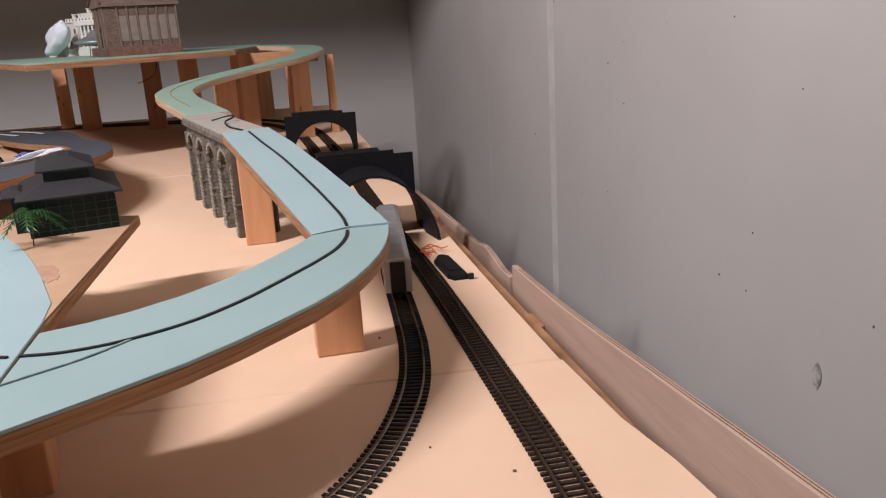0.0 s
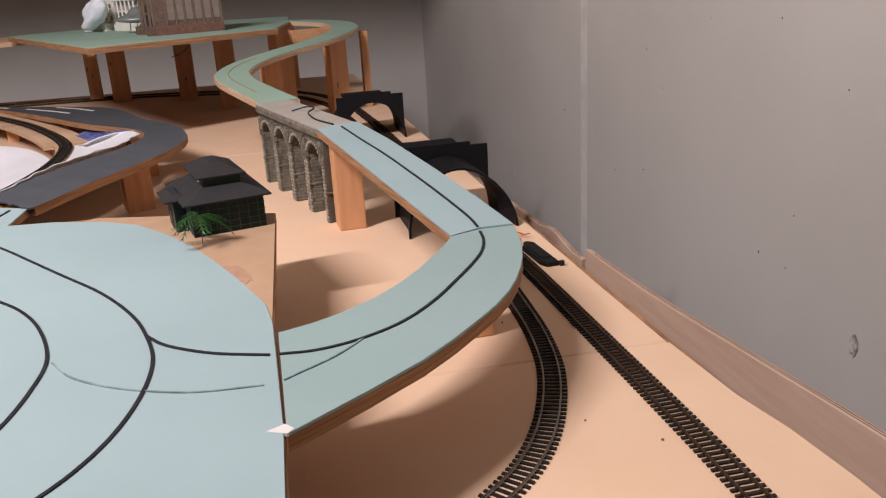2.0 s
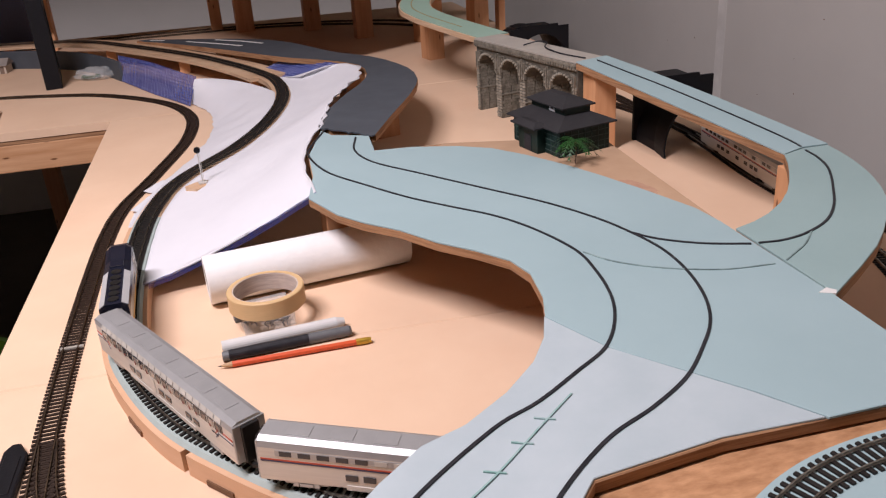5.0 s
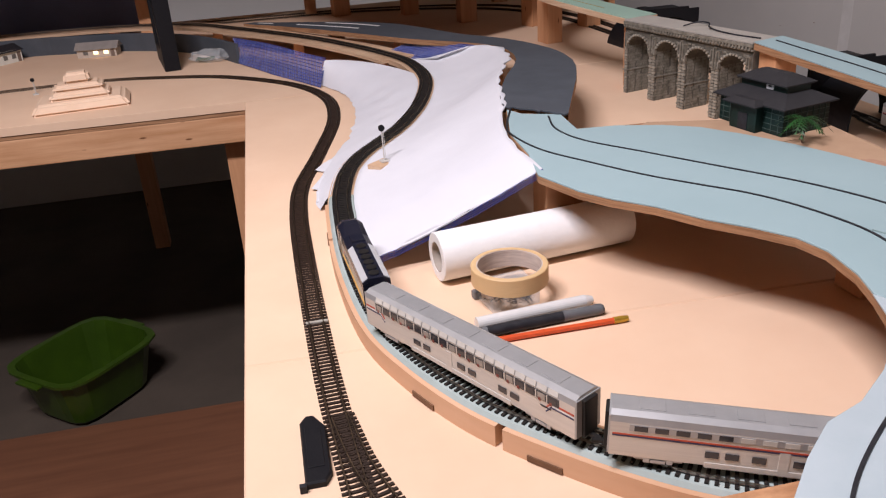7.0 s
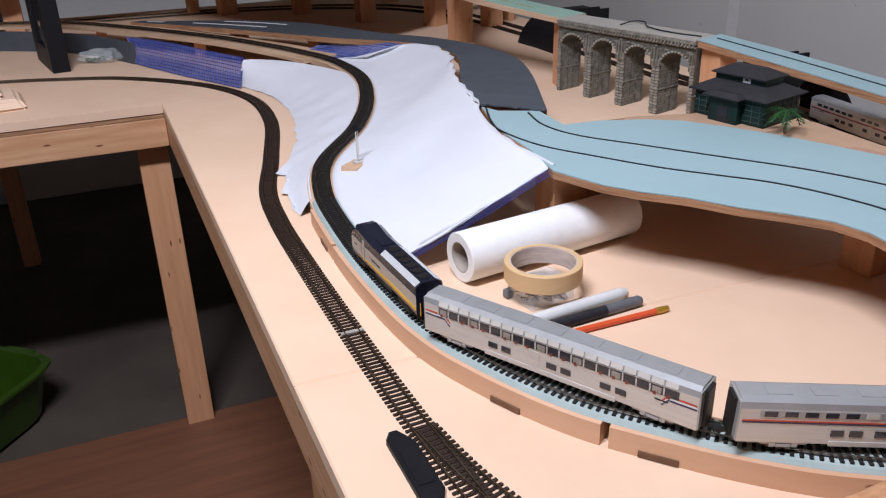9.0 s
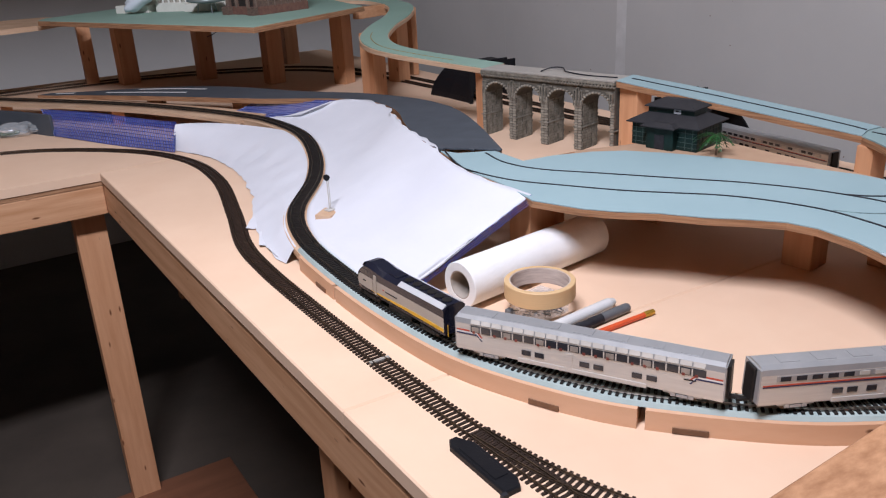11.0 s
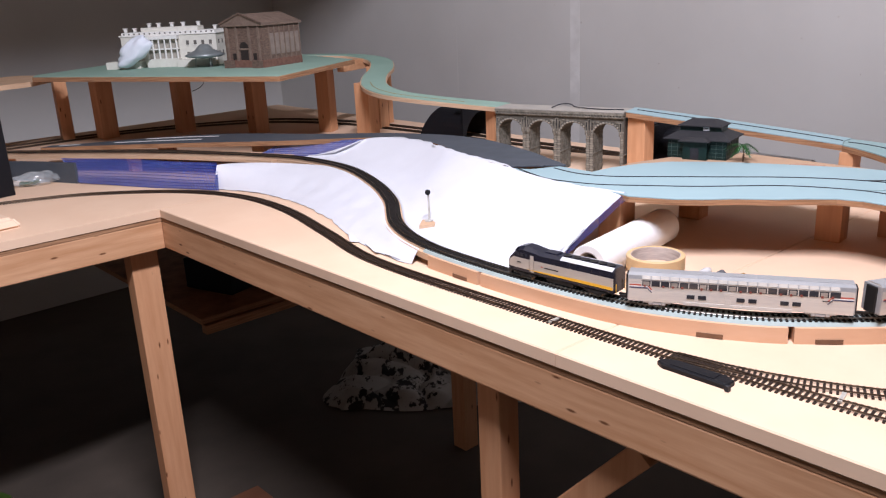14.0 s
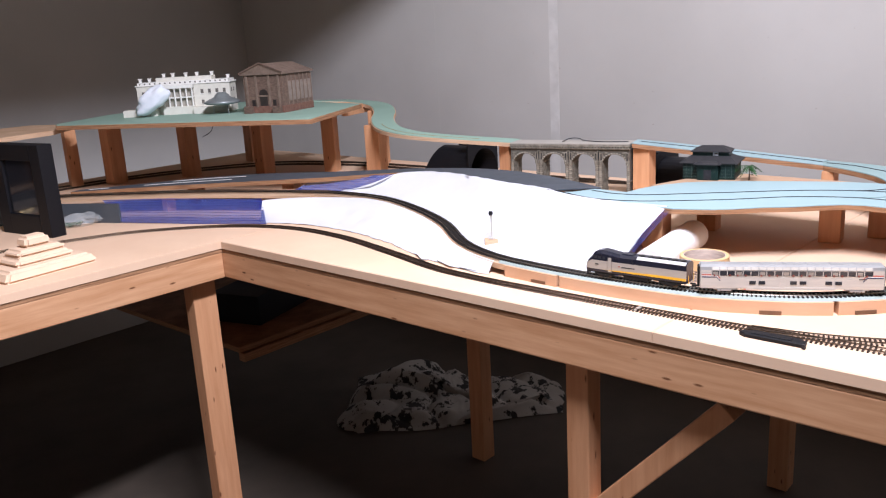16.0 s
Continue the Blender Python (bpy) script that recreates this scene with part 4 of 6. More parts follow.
# ---- raised track bed and grey retaining wall ----
def embankment():
    w = thing("retaining_wall", "dark grey painted retaining wall carrying the raised track", "retaining wall")
    foot = [(-1.02, 2.44), (-1.09, 2.58), (-1.20, 2.73), (-1.38, 2.86), (-1.58, 2.92), (-1.82, 2.95), (-2.95, 2.95)]
    line = smooth_line([(x, y, T) for x, y in foot], 0.02)
    part("wall_face", sweep(line, [(-0.004, 0), (0.004, 0), (0.004, 0.058), (-0.004, 0.058)]), ROAD_GREY, w, "dark grey board face")
    bl = [p for p in B_LINE if p.y > 2.0 and p.x < -0.6]
    run = [p + Vector((0, 0, -0.0042)) for p in bl]
    part("track_board", sweep(run, [(-0.045, -0.008), (0.06, -0.008), (0.06, 0), (-0.045, 0)]), PLY_PALE, w, "pale plywood track board")
    for i in range(12, len(run), 60):
        p = run[i]
        part("block", box(p.x, p.y, (T + p.z - 0.008) / 2, 0.03, 0.03, p.z - 0.008 - T), PINE, w)


embankment()
bl_hill = [p for p in B_LINE if 1.1 < p.y < 2.1 and p.x < -0.5]
bed = part("hill_track_board", sweep([p + Vector((0, 0, -0.0044)) for p in bl_hill[::3]], [(-0.022, -0.012), (0.022, -0.012), (0.022, 0), (-0.022, 0)]), PLY_PALE)
tagged(bed, "narrow pale plywood strip carrying the track over the hill", "track board")
for i in (20, 70, 115):
    p = bl_hill[i]
    post(p.x, p.y, p.z - 0.0168, 0.03, 0.03)


# ---- tunnel portals ----
def portal(x, y, sgn, length, label):
    p = thing("tunnel_portal", label, "tunnel portal", "black tunnel portals")
    hw, hh, th = 0.082, 0.098, 0.004
    seg = 20

    def arch(a, r):
        return (x + (hw - r) * math.cos(a), T + (hh - r) * math.sin(a))
    bm = bmesh.new()
    rings = []
    for yy, flare in ((y, 0.0), (y + sgn * length * 0.5, 0.0), (y + sgn * length, 0.008)):
        ring = []
        for r in (0.0, th):
            for i in range(seg + 1):
                a = math.pi * i / seg
                ax, az = arch(a, r)
                ring.append(bm.verts.new((ax + (flare if math.cos(a) > 0 else -flare) * abs(math.cos(a)) ** 3, yy + sgn * 0.03 * (1 - math.sin(a)) * (yy != y), az)))
        rings.append(ring)
    n = seg + 1
    for a, b in zip(rings, rings[1:]):
        for i in range(seg):
            bm.faces.new((a[i], a[i + 1], b[i + 1], b[i]))
            bm.faces.new((a[n + i + 1], a[n + i], b[n + i], b[n + i + 1]))
    for r in (rings[0], rings[-1]):
        for i in range(seg):
            bm.faces.new((r[i], r[i + 1], r[n + i + 1], r[n + i]))
    part("tunnel_liner", bm, BLACK_PLA, p, "curved black tunnel liner")
    bm = bmesh.new()
    x0, x1 = x - 0.088, x + 0.078
    top = [(x1, T), (x1, T + 0.112), (x1 - 0.03, T + 0.112), (x1 - 0.03, T + 0.118), (x0 + 0.03, T + 0.118), (x0 + 0.03, T + 0.112), (x0, T + 0.112), (x0, T)]
    arcp = [(x - (hw - th) * math.cos(math.pi * i / seg), T + (hh - th) * math.sin(math.pi * i / seg)) for i in range(seg + 1)]
    vs = [bm.verts.new((a, y - 0.003, b)) for a, b in top + arcp]
    f = bm.faces.new(vs)
    ex = bmesh.ops.extrude_face_region(bm, geom=[f])
    for v in ex["geom"]:
        if isinstance(v, bmesh.types.BMVert):
            v.co.y += 0.006
    bmesh.ops.triangulate(bm, faces=[q for q in bm.faces if len(q.verts) > 4])
    part("portal_face", bm, BLACK_PLA, p, "stepped black portal face")
    part("parapet", box(x - 0.02, y + 0.03, T + 0.113, 0.10, 0.05, 0.006, 0, 0.001), BLACK_PLA, p)


portal(0.132, 1.262, -1, 0.10, "matt black plastic tunnel portal over the wall-side track")
portal(0.118, 1.962, 1, 0.18, "second matt black tunnel portal further along the track")


# ---- point motors and wires ----
def point_motor(x, y, rz, s):
    p = thing("point_motor", "flat black point motor box beside the track", "point motor", "point motors", at=Matrix.Translation((x, y, T)) @ Matrix.Rotation(rz, 4, "Z"))
    out = [(-0.05, -0.008), (-0.038, -0.014), (0.03, -0.014), (0.05, -0.004), (0.05, 0.004), (0.04, 0.010), (-0.05, 0.010)]
    part("casing", slab([(a, b * s) for a, b in out], 0, 0.0068, 0.0016), BLACK_PLA, p)
    part("lid", slab([(-0.03, -0.009 * s), (0.025, -0.009 * s), (0.03, 0.006 * s), (-0.03, 0.006 * s)], 0.0069, 0.0078, 0.0004), BLACK_PLA, p)
    part("lever", box(-0.052, 0.012 * s, 0.004, 0.005, 0.006, 0.007), MARKER, p)


point_motor(-0.940, 0.54, math.pi / 2, 1)
point_motor(0.203, 0.985, math.pi / 2 + 0.05, -1)
WIRE = material("orange_red_wire", (0.6, 0.10, 0.03), (0.5, 0.08, 0.02), 0.4, scale=30, bump=0)
for k in range(3):
    pts = [(0.188 + 0.01 * math.cos(a) * (1 + 0.3 * k) + 0.006 * k, 1.055 + 0.02 * math.sin(a) + 0.004 * k, T + 0.003 + 0.006 * abs(math.sin(a * 1.3 + k))) for a in [i * 0.9 for i in range(6)]]
    c = part("loose_wire", sweep(smooth_line(pts, 0.003), [(0.0009 * math.cos(i * math.pi / 3), 0.0009 * math.sin(i * math.pi / 3)) for i in range(6)]), WIRE)
    tagged(c, "thin loop of orange-red wire on the foam board", "wire", "wires by the track")
JOINT = material("bright_rail_joiner", (0.75, 0.72, 0.65), (0.6, 0.57, 0.5), 0.4, 0.6, scale=50, bump=0)
for x, y, rz in ((-0.918, 0.781, 1.57), (-0.883, 0.384, 1.75)):
    o = part("rail_joiner", box(x, y, T + 0.0018, 0.026, 0.005, 0.0034, rz - 1.57 + 0.0), JOINT)
    tagged(o, "pale rail joiner plate across the track", "rail joiner")

# ---- the train ----
LOCO_BLACK = material("glossy_navy_black", (0.012, 0.014, 0.028), (0.01, 0.011, 0.02), 0.22, scale=40, bump=0)
LOCO_SILVER = material("satin_silver_paint", (0.50, 0.47, 0.42), (0.46, 0.43, 0.39), 0.35, 0.35, scale=60, bump=0.02)
LOCO_PANEL = material("bright_silver_panel", (0.70, 0.70, 0.70), (0.64, 0.64, 0.64), 0.25, 0.3, scale=40, bump=0)
LOCO_YELLOW = material("yellow_stripe", (0.75, 0.42, 0.02), (0.7, 0.38, 0.02), 0.35, scale=40, bump=0)
COACH_SILVER = material("brushed_stainless", (0.62, 0.59, 0.54), (0.55, 0.52, 0.48), 0.36, 0.3, scale=50, bump=0.08, stretch=(0.3, 8, 8))
COACH_ROOF = material("grey_coach_roof", (0.42, 0.42, 0.42), (0.36, 0.36, 0.36), 0.35, 0.4, scale=30, bump=0.03)
GLASS_DARK = material("dark_coach_window", (0.035, 0.035, 0.04), (0.025, 0.025, 0.03), 0.08, scale=30, bump=0)
# two opaque panes; light through and glinting on the glass is in their colour
GLASS_LITE = material("pale_lit_pane", (0.62, 0.58, 0.52), (0.5, 0.47, 0.42), 0.1, scale=30, bump=0)
GLASS_WARM = material("brownish_lit_pane", (0.34, 0.30, 0.26), (0.22, 0.19, 0.16), 0.1, scale=60, bump=0)
SEAT_RED = material("dim_red_seat", (0.22, 0.045, 0.03), (0.16, 0.03, 0.02), 0.6, scale=30, bump=0)
STRIPE_RED = material("red_stripe", (0.45, 0.07, 0.03), (0.4, 0.06, 0.03), 0.4, scale=30, bump=0)
STRIPE_BLUE = material("dark_blue_stripe", (0.03, 0.035, 0.10), (0.025, 0.03, 0.08), 0.4, scale=30, bump=0)
LAMP_ON = glowing("lit_headlight", (1.0, 0.93, 0.8), 6.0)
TRUCK = material("black_bogie", (0.02, 0.018, 0.017), (0.014, 0.013, 0.012), 0.45, scale=60, bump=0, spec=0.2)


def bogie(cx, axles, parent, silver=False):
    b = part("bogie", box(cx, 0, 0.008, axles * 0.016 + 0.008, 0.024, 0.004, 0, 0.001), TRUCK, parent)
    for s in (-1, 1):
        fr = bmesh.new()
        add_box(fr, cx, s * 0.0135, 0.0075, axles * 0.016 + 0.006, 0.002, 0.003, 0, 0.0006)
        for k in range(axles):
            add_box(fr, cx + (k - (axles - 1) / 2) * 0.018, s * 0.0143, 0.0062, 0.005, 0.002, 0.005, 0, 0.0006)
        add_box(fr, cx, s * 0.0143, 0.0055, 0.012, 0.002, 0.0035, 0, 0.0006)
        part("side_frame", fr, COACH_ROOF if silver else TRUCK, b)
    for k in range(axles):
        x = cx + (k - (axles - 1) / 2) * 0.018
        for s in (-1, 1):
            part("wheel", cyl((x, s * 0.0072, 0.0055), (x, s * 0.0098, 0.0055), 0.0055, 16), RAIL_DULL, b)
    return b


def loft(stations, mats, ends=True):
    """stations: x and a ring of (y, z, material of the strip up to the next point); both sides are mirrored."""
    bm = bmesh.new()
    rings = []
    for x, ring in stations:
        full = [(y, z) for y, z, _ in ring] + [(-y, z) for y, z, _ in ring[::-1]]
        rings.append([bm.verts.new((x, y, z)) for y, z in full])
    k = len(rings[0])
    idx = [m for _, _, m in stations[0][1]]
    for a, b in zip(rings, rings[1:]):
        for i in range(k):
            f = bm.faces.new((a[i], b[i], b[(i + 1) % k], a[(i + 1) % k]))
            j = i if i < k // 2 else k - 2 - i
            f.material_index = idx[j] if 0 <= j < len(idx) else 0
    if ends:
        bm.faces.new(rings[0]), bm.faces.new(rings[-1][::-1])
    return bm


def locomotive(at):
    t = thing("diesel_locomotive", "navy, silver and yellow model diesel locomotive with lit headlights", "model locomotive", at=at)
    W = 0.0158
    body = []
    #      x       half-width factor, roof z, shoulder z
    for x, wf, roof, sh in ((-0.098, 1.0, 0.0475, 0.043), (-0.02, 1.0, 0.0475, 0.043), (0.03, 1.0, 0.0475, 0.043), (0.055, 1.0, 0.0515, 0.046), (0.066, 1.0, 0.0525, 0.047), (0.076, 0.98, 0.0505, 0.0455), (0.086, 0.95, 0.0425, 0.039), (0.094, 0.88, 0.034, 0.0315), (0.0985, 0.76, 0.026, 0.0245), (0.1, 0.66, 0.018, 0.0175)):
        w = W * wf
        low = 0.0115
        mid = min(0.0335, sh - 0.003)
        body.append((x, [(w * 0.97, low, 0), (w, min(0.0165, mid - 0.002), 1), (w, min(0.0185, mid - 0.001), 1), (w, mid, 2), (w * 0.99, sh, 2), (w * 0.55, roof, 2)]))
    o = part("body", loft(body, None), LOCO_BLACK, t, "silver and navy body", smooth=False)
    o.data.materials.append(LOCO_SILVER)
    o.data.materials.append(LOCO_BLACK)
    for s in (-1, 1):
        bm = slab([(-0.097, -0.0008), (0.045, -0.0006), (0.06, 0.0004), (-0.04, 0.0036), (-0.097, 0.0036)], 0, 0.0004)
        m = Matrix(((1, 0, 0, 0), (0, 0, s * 1.0, s * W), (0, 1, 0, 0.0165), (0, 0, 0, 1)))
        bm.transform(m)
        part("yellow_stripe", bm, LOCO_YELLOW, t, "yellow stripe")
        part("roof_panel", box(0, 0, 0, 0.092, 0.0078, 0.0008, 0, 0.0002, Matrix.Translation((-0.050, s * 0.0124, 0.0457)) @ Matrix.Rotation(-s * 0.575, 4, "X")), LOCO_PANEL, t, "bright silver roof edge panel")
        for x, w in ((0.078, 0.007), (0.069, 0.006), (0.0605, 0.005)):
            part("cab_window", box(x, s * (W - 0.0002 if x < 0.075 else W - 0.0006), 0.0395, w, 0.0008, 0.0052), GLASS_DARK, t)
        part("door", box(0.049, s * W, 0.027, 0.0065, 0.0007, 0.027, 0, 0.0003), LOCO_SILVER, t, "silver cab door")
        for dx in (-0.0045, 0.0045):
            part("handrail", cyl((0.049 + dx, s * (W + 0.0012), 0.014), (0.049 + dx, s * (W + 0.0012), 0.036), 0.0003, 6), RAIL, t)
        for x0, wd, mm in ((0.03, 0.003, STRIPE_RED), (0.012, 0.026, MARKER), (0.075, 0.007, MARKER)):
            part("lettering_bar", box(x0, s * (W + 0.00025), 0.0262 if wd < 0.02 else 0.0255, wd, 0.0004, 0.0016), mm, t, "small dark lettering bar")
        part("headlight", cyl((0.0955, s * 0.0085, 0.0225), (0.0985, s * 0.0085, 0.0222), 0.0014, 10), LAMP_ON, t, "lit white headlight")
        part("rear_rail", cyl((-0.1005, s * 0.012, 0.010), (-0.1005, s * 0.012, 0.025), 0.0005, 6), LOCO_YELLOW, t, "yellow handrail")
        part("snow_plough", box(0.0985, s * 0.006, 0.0075, 0.004, 0.011, 0.009, s * 0.3, 0.0008), LOCO_BLACK, t)
    part("windscreen", box(0.083, 0, 0.0455, 0.0008, 0.022, 0.0075, 0, 0, Matrix.Translation((0.083, 0, 0.0455)) @ Matrix.Rotation(-0.72, 4, "Y") @ Matrix.Translation((-0.083, 0, -0.0455))), GLASS_DARK, t)
    part("top_headlight", box(0.0915, 0, 0.0366, 0.002, 0.005, 0.002), LAMP_ON, t, "lit roof headlight")
    for x in (-0.085, -0.07, -0.055, -0.04, -0.025, -0.008):
        part("roof_fan", cyl((x, 0, 0.0470), (x, 0, 0.0487), 0.0062, 20), TRUCK, t)
    part("exhaust_housing", box(0.018, 0, 0.0475, 0.022, 0.016, 0.0035, 0, 0.001), LOCO_BLACK, t)
    part("underframe", box(0, 0, 0.0105, 0.192, 0.026, 0.003), TRUCK, t)
    part("fuel_tank", box(-0.002, 0, 0.0072, 0.05, 0.027, 0.0075, 0, 0.0015), TRUCK, t)
    bogie(0.062, 2, t), bogie(-0.066, 2, t)
    part("coupler", box(-0.104, 0, 0.0085, 0.01, 0.004, 0.003, 0, 0.0005), TRUCK, t)


def coach(at, lounge, label):
    t = thing("passenger_coach", label, "model coach", "silver double-deck coaches", at=at)
    L, W = 0.288, 0.0158
    h = L / 2
    ring = [(W * 0.98, 0.0085, 0), (W, 0.0135, 0), (W, 0.041, 1), (W * 0.93, 0.0465, 1), (W * 0.6, 0.0492, 1)]
    o = part("body", loft([(x, ring) for x in (-h, -h + 0.09, h - 0.09, h)], None), COACH_SILVER, t, "stainless steel body")
    o.data.materials.append(COACH_ROOF)
    for e in (-1, 1):
        part("vestibule", box(e * (h + 0.0022), 0, 0.027, 0.0045, 0.017, 0.036, 0, 0.001), TRUCK, t, "black gangway")
        part("end_frame", box(e * (h + 0.0006), 0, 0.028, 0.0018, 0.031, 0.037, 0, 0.0006), COACH_ROOF, t)
        part("coupler", box(e * (h + 0.008), 0, 0.0085, 0.012, 0.004, 0.003), TRUCK, t)
        bogie(e * 0.105, 2, t, True)
    rnd = random.Random(11)
    for s in (-1, 1):
        y = s * (W + 0.0002)
        if not lounge:
            part("red_stripe", box(0, y, 0.0300, L - 0.004, 0.0004, 0.0013), STRIPE_RED, t, "red stripe")
            part("blue_stripe", box(0, y, 0.0284, L - 0.004, 0.0004, 0.0013), STRIPE_BLUE, t, "dark blue stripe")
        else:
            for e in (-1, 1):
                for z, mm, nm in ((0.0325, STRIPE_RED, "red_flash"), (0.0305, CEIL, "white_flash"), (0.0287, STRIPE_BLUE, "blue_flash")):
                    part(nm, box(e * (h - 0.013), y, z, 0.024, 0.0004, 0.0017, 0, 0), mm, t, "end stripe flash")
                    turn = Matrix.Translation((e * (h - 0.0285), y, z - 0.0030)) @ Matrix.Rotation(-e * 0.85, 4, "Y") @ Matrix.Translation((-e * (h - 0.0285), -y, 0.0030 - z))
                    part(nm, box(e * (h - 0.0285), y, z - 0.0030, 0.0095, 0.0004, 0.0016, 0, 0, turn), mm, t, "slanting stripe flash")
        if lounge:
            part("window_band", box(0, y, 0.0356, L - 0.034, 0.0005, 0.0082), GLASS_DARK, t, "dark glazed band")
            for k in range(20):
                x = -h + 0.024 + k * (L - 0.048) / 19
                part("upper_window", box(x, y + s * 0.0003, 0.0352, 0.0084, 0.0006, 0.0062, 0, 0.0002), GLASS_WARM if k % 3 == 1 else GLASS_DARK, t)
                part("mullion", box(x + 0.0062, y + s * 0.0004, 0.0354, 0.0013, 0.0006, 0.0080), COACH_SILVER, t)
                part("roof_window", box(0, 0, 0, 0.0112, 0.0052, 0.0007, 0, 0, Matrix.Translation((x, s * W * 0.965, 0.0440)) @ Matrix.Rotation(-s * 1.25, 4, "X")), GLASS_LITE, t, "curved roof window")
                if k % 4 != 2:
                    part("seat", box(x + 0.002, y + s * 0.0005, 0.0320, 0.0028, 0.0004, 0.0032), SEAT_RED, t, "red seat back")
            low = (-0.075, -0.06, -0.02, -0.005, 0.045, 0.06)
        else:
            part("window_band", box(0, y, 0.0368, L - 0.03, 0.0005, 0.0060), COACH_ROOF, t)
            for k in range(16):
                x = -h + 0.024 + k * (L - 0.048) / 15
                part("upper_window", box(x, y + s * 0.0003, 0.0366, 0.0105, 0.0006, 0.0048, 0, 0.0002), GLASS_DARK if rnd.random() > 0.25 else GLASS_LITE, t)
            low = (-0.07, -0.055, -0.035, 0.0, 0.03, 0.05, 0.065)
        for x in low:
            part("lower_window", box(x, y + s * 0.0003, 0.0195, 0.0105, 0.0006, 0.0058, 0, 0.0002), GLASS_DARK, t)
        part("door", box(0.012, y, 0.0195, 0.008, 0.0007, 0.019, 0, 0.0003), COACH_SILVER, t)
        part("lettering_bar", box(-0.112, y + s * 0.0002, 0.0262, 0.012, 0.0003, 0.0012), MARKER, t, "small dark lettering bar")
        part("skirt", box(0, s * W * 0.97, 0.0092, 0.14, 0.002, 0.005, 0, 0.0005), COACH_SILVER, t)
    for k in range(7):
        part("roof_rib", box(-0.11 + k * 0.037, 0, 0.0494, 0.02, 0.014, 0.0008, 0, 0.0003), COACH_ROOF, t)
    return t


def train():
    step = 0.0072
    nose = min(range(len(B_LINE)), key=lambda i: (B_LINE[i].xy - Vector((-0.857, 0.922))).length) * step

    def at_chord(front, back):
        a, _ = along(B_LINE, front)
        b, _ = along(B_LINE, back)
        a, b = a + Vector((0, 0, 0.0042)), b + Vector((0, 0, 0.0042))
        d = (a - b).normalized()
        side = Vector((-d.y, d.x, 0)).normalized()
        up = d.cross(side)
        m = Matrix((d, side, up)).transposed().to_4x4()
        m.translation = (a + b) / 2
        return m
    c = nose - 0.1
    locomotive(at_chord(c + 0.062, c - 0.066))
    s = c - 0.1 - 0.012
    labels = ("silver double-deck lounge coach with red-edged windows", "silver double-deck coach with red and blue stripes")
    for k in range(3):
        mid = s - 0.15
        coach(at_chord(mid + 0.105, mid - 0.105), k == 0, labels[0 if k == 0 else 1])
        s = mid - 0.15 - 0.008
    # the last coach stands by itself before the tunnel portal
    coach(at_chord(0.325, 0.115), False, labels[1])


train()
# ---- buildings and scenery ----
HOUSE_GREEN = material("dark_green_lattice", (0.012, 0.03, 0.026), (0.007, 0.016, 0.014), 0.35, scale=70, bump=0.1, spec=0.2)
HOUSE_ROOF = material("slate_grey_card_roof", (0.032, 0.031, 0.033), (0.024, 0.023, 0.025), 0.6, scale=60, bump=0.05, spec=0.2)
PALE_TRIM = material("pale_lattice_trim", (0.07, 0.10, 0.09), (0.035, 0.055, 0.05), 0.5, scale=60, bump=0, spec=0.2)


def hip_roof(x, y, z, z2, ridge, ty=0.0):
    bm = bmesh.new()
    b = [bm.verts.new(p) for p in ((-x, -y, z), (x, -y, z), (x, y, z), (-x, y, z))]
    t = [bm.verts.new(p) for p in ((-ridge, -ty, z2), (ridge, -ty, z2), (ridge, ty, z2), (-ridge, ty, z2))]
    lo = [bm.verts.new((v.co.x, v.co.y, z - 0.002)) for v in b]
    for i in range(4):
        j = (i + 1) % 4
        bm.faces.new((b[i], b[j], t[j], t[i]))
        bm.faces.new((lo[i], lo[j], b[j], b[i]))
    bm.faces.new(t), bm.faces.new(lo[::-1])
    return bm


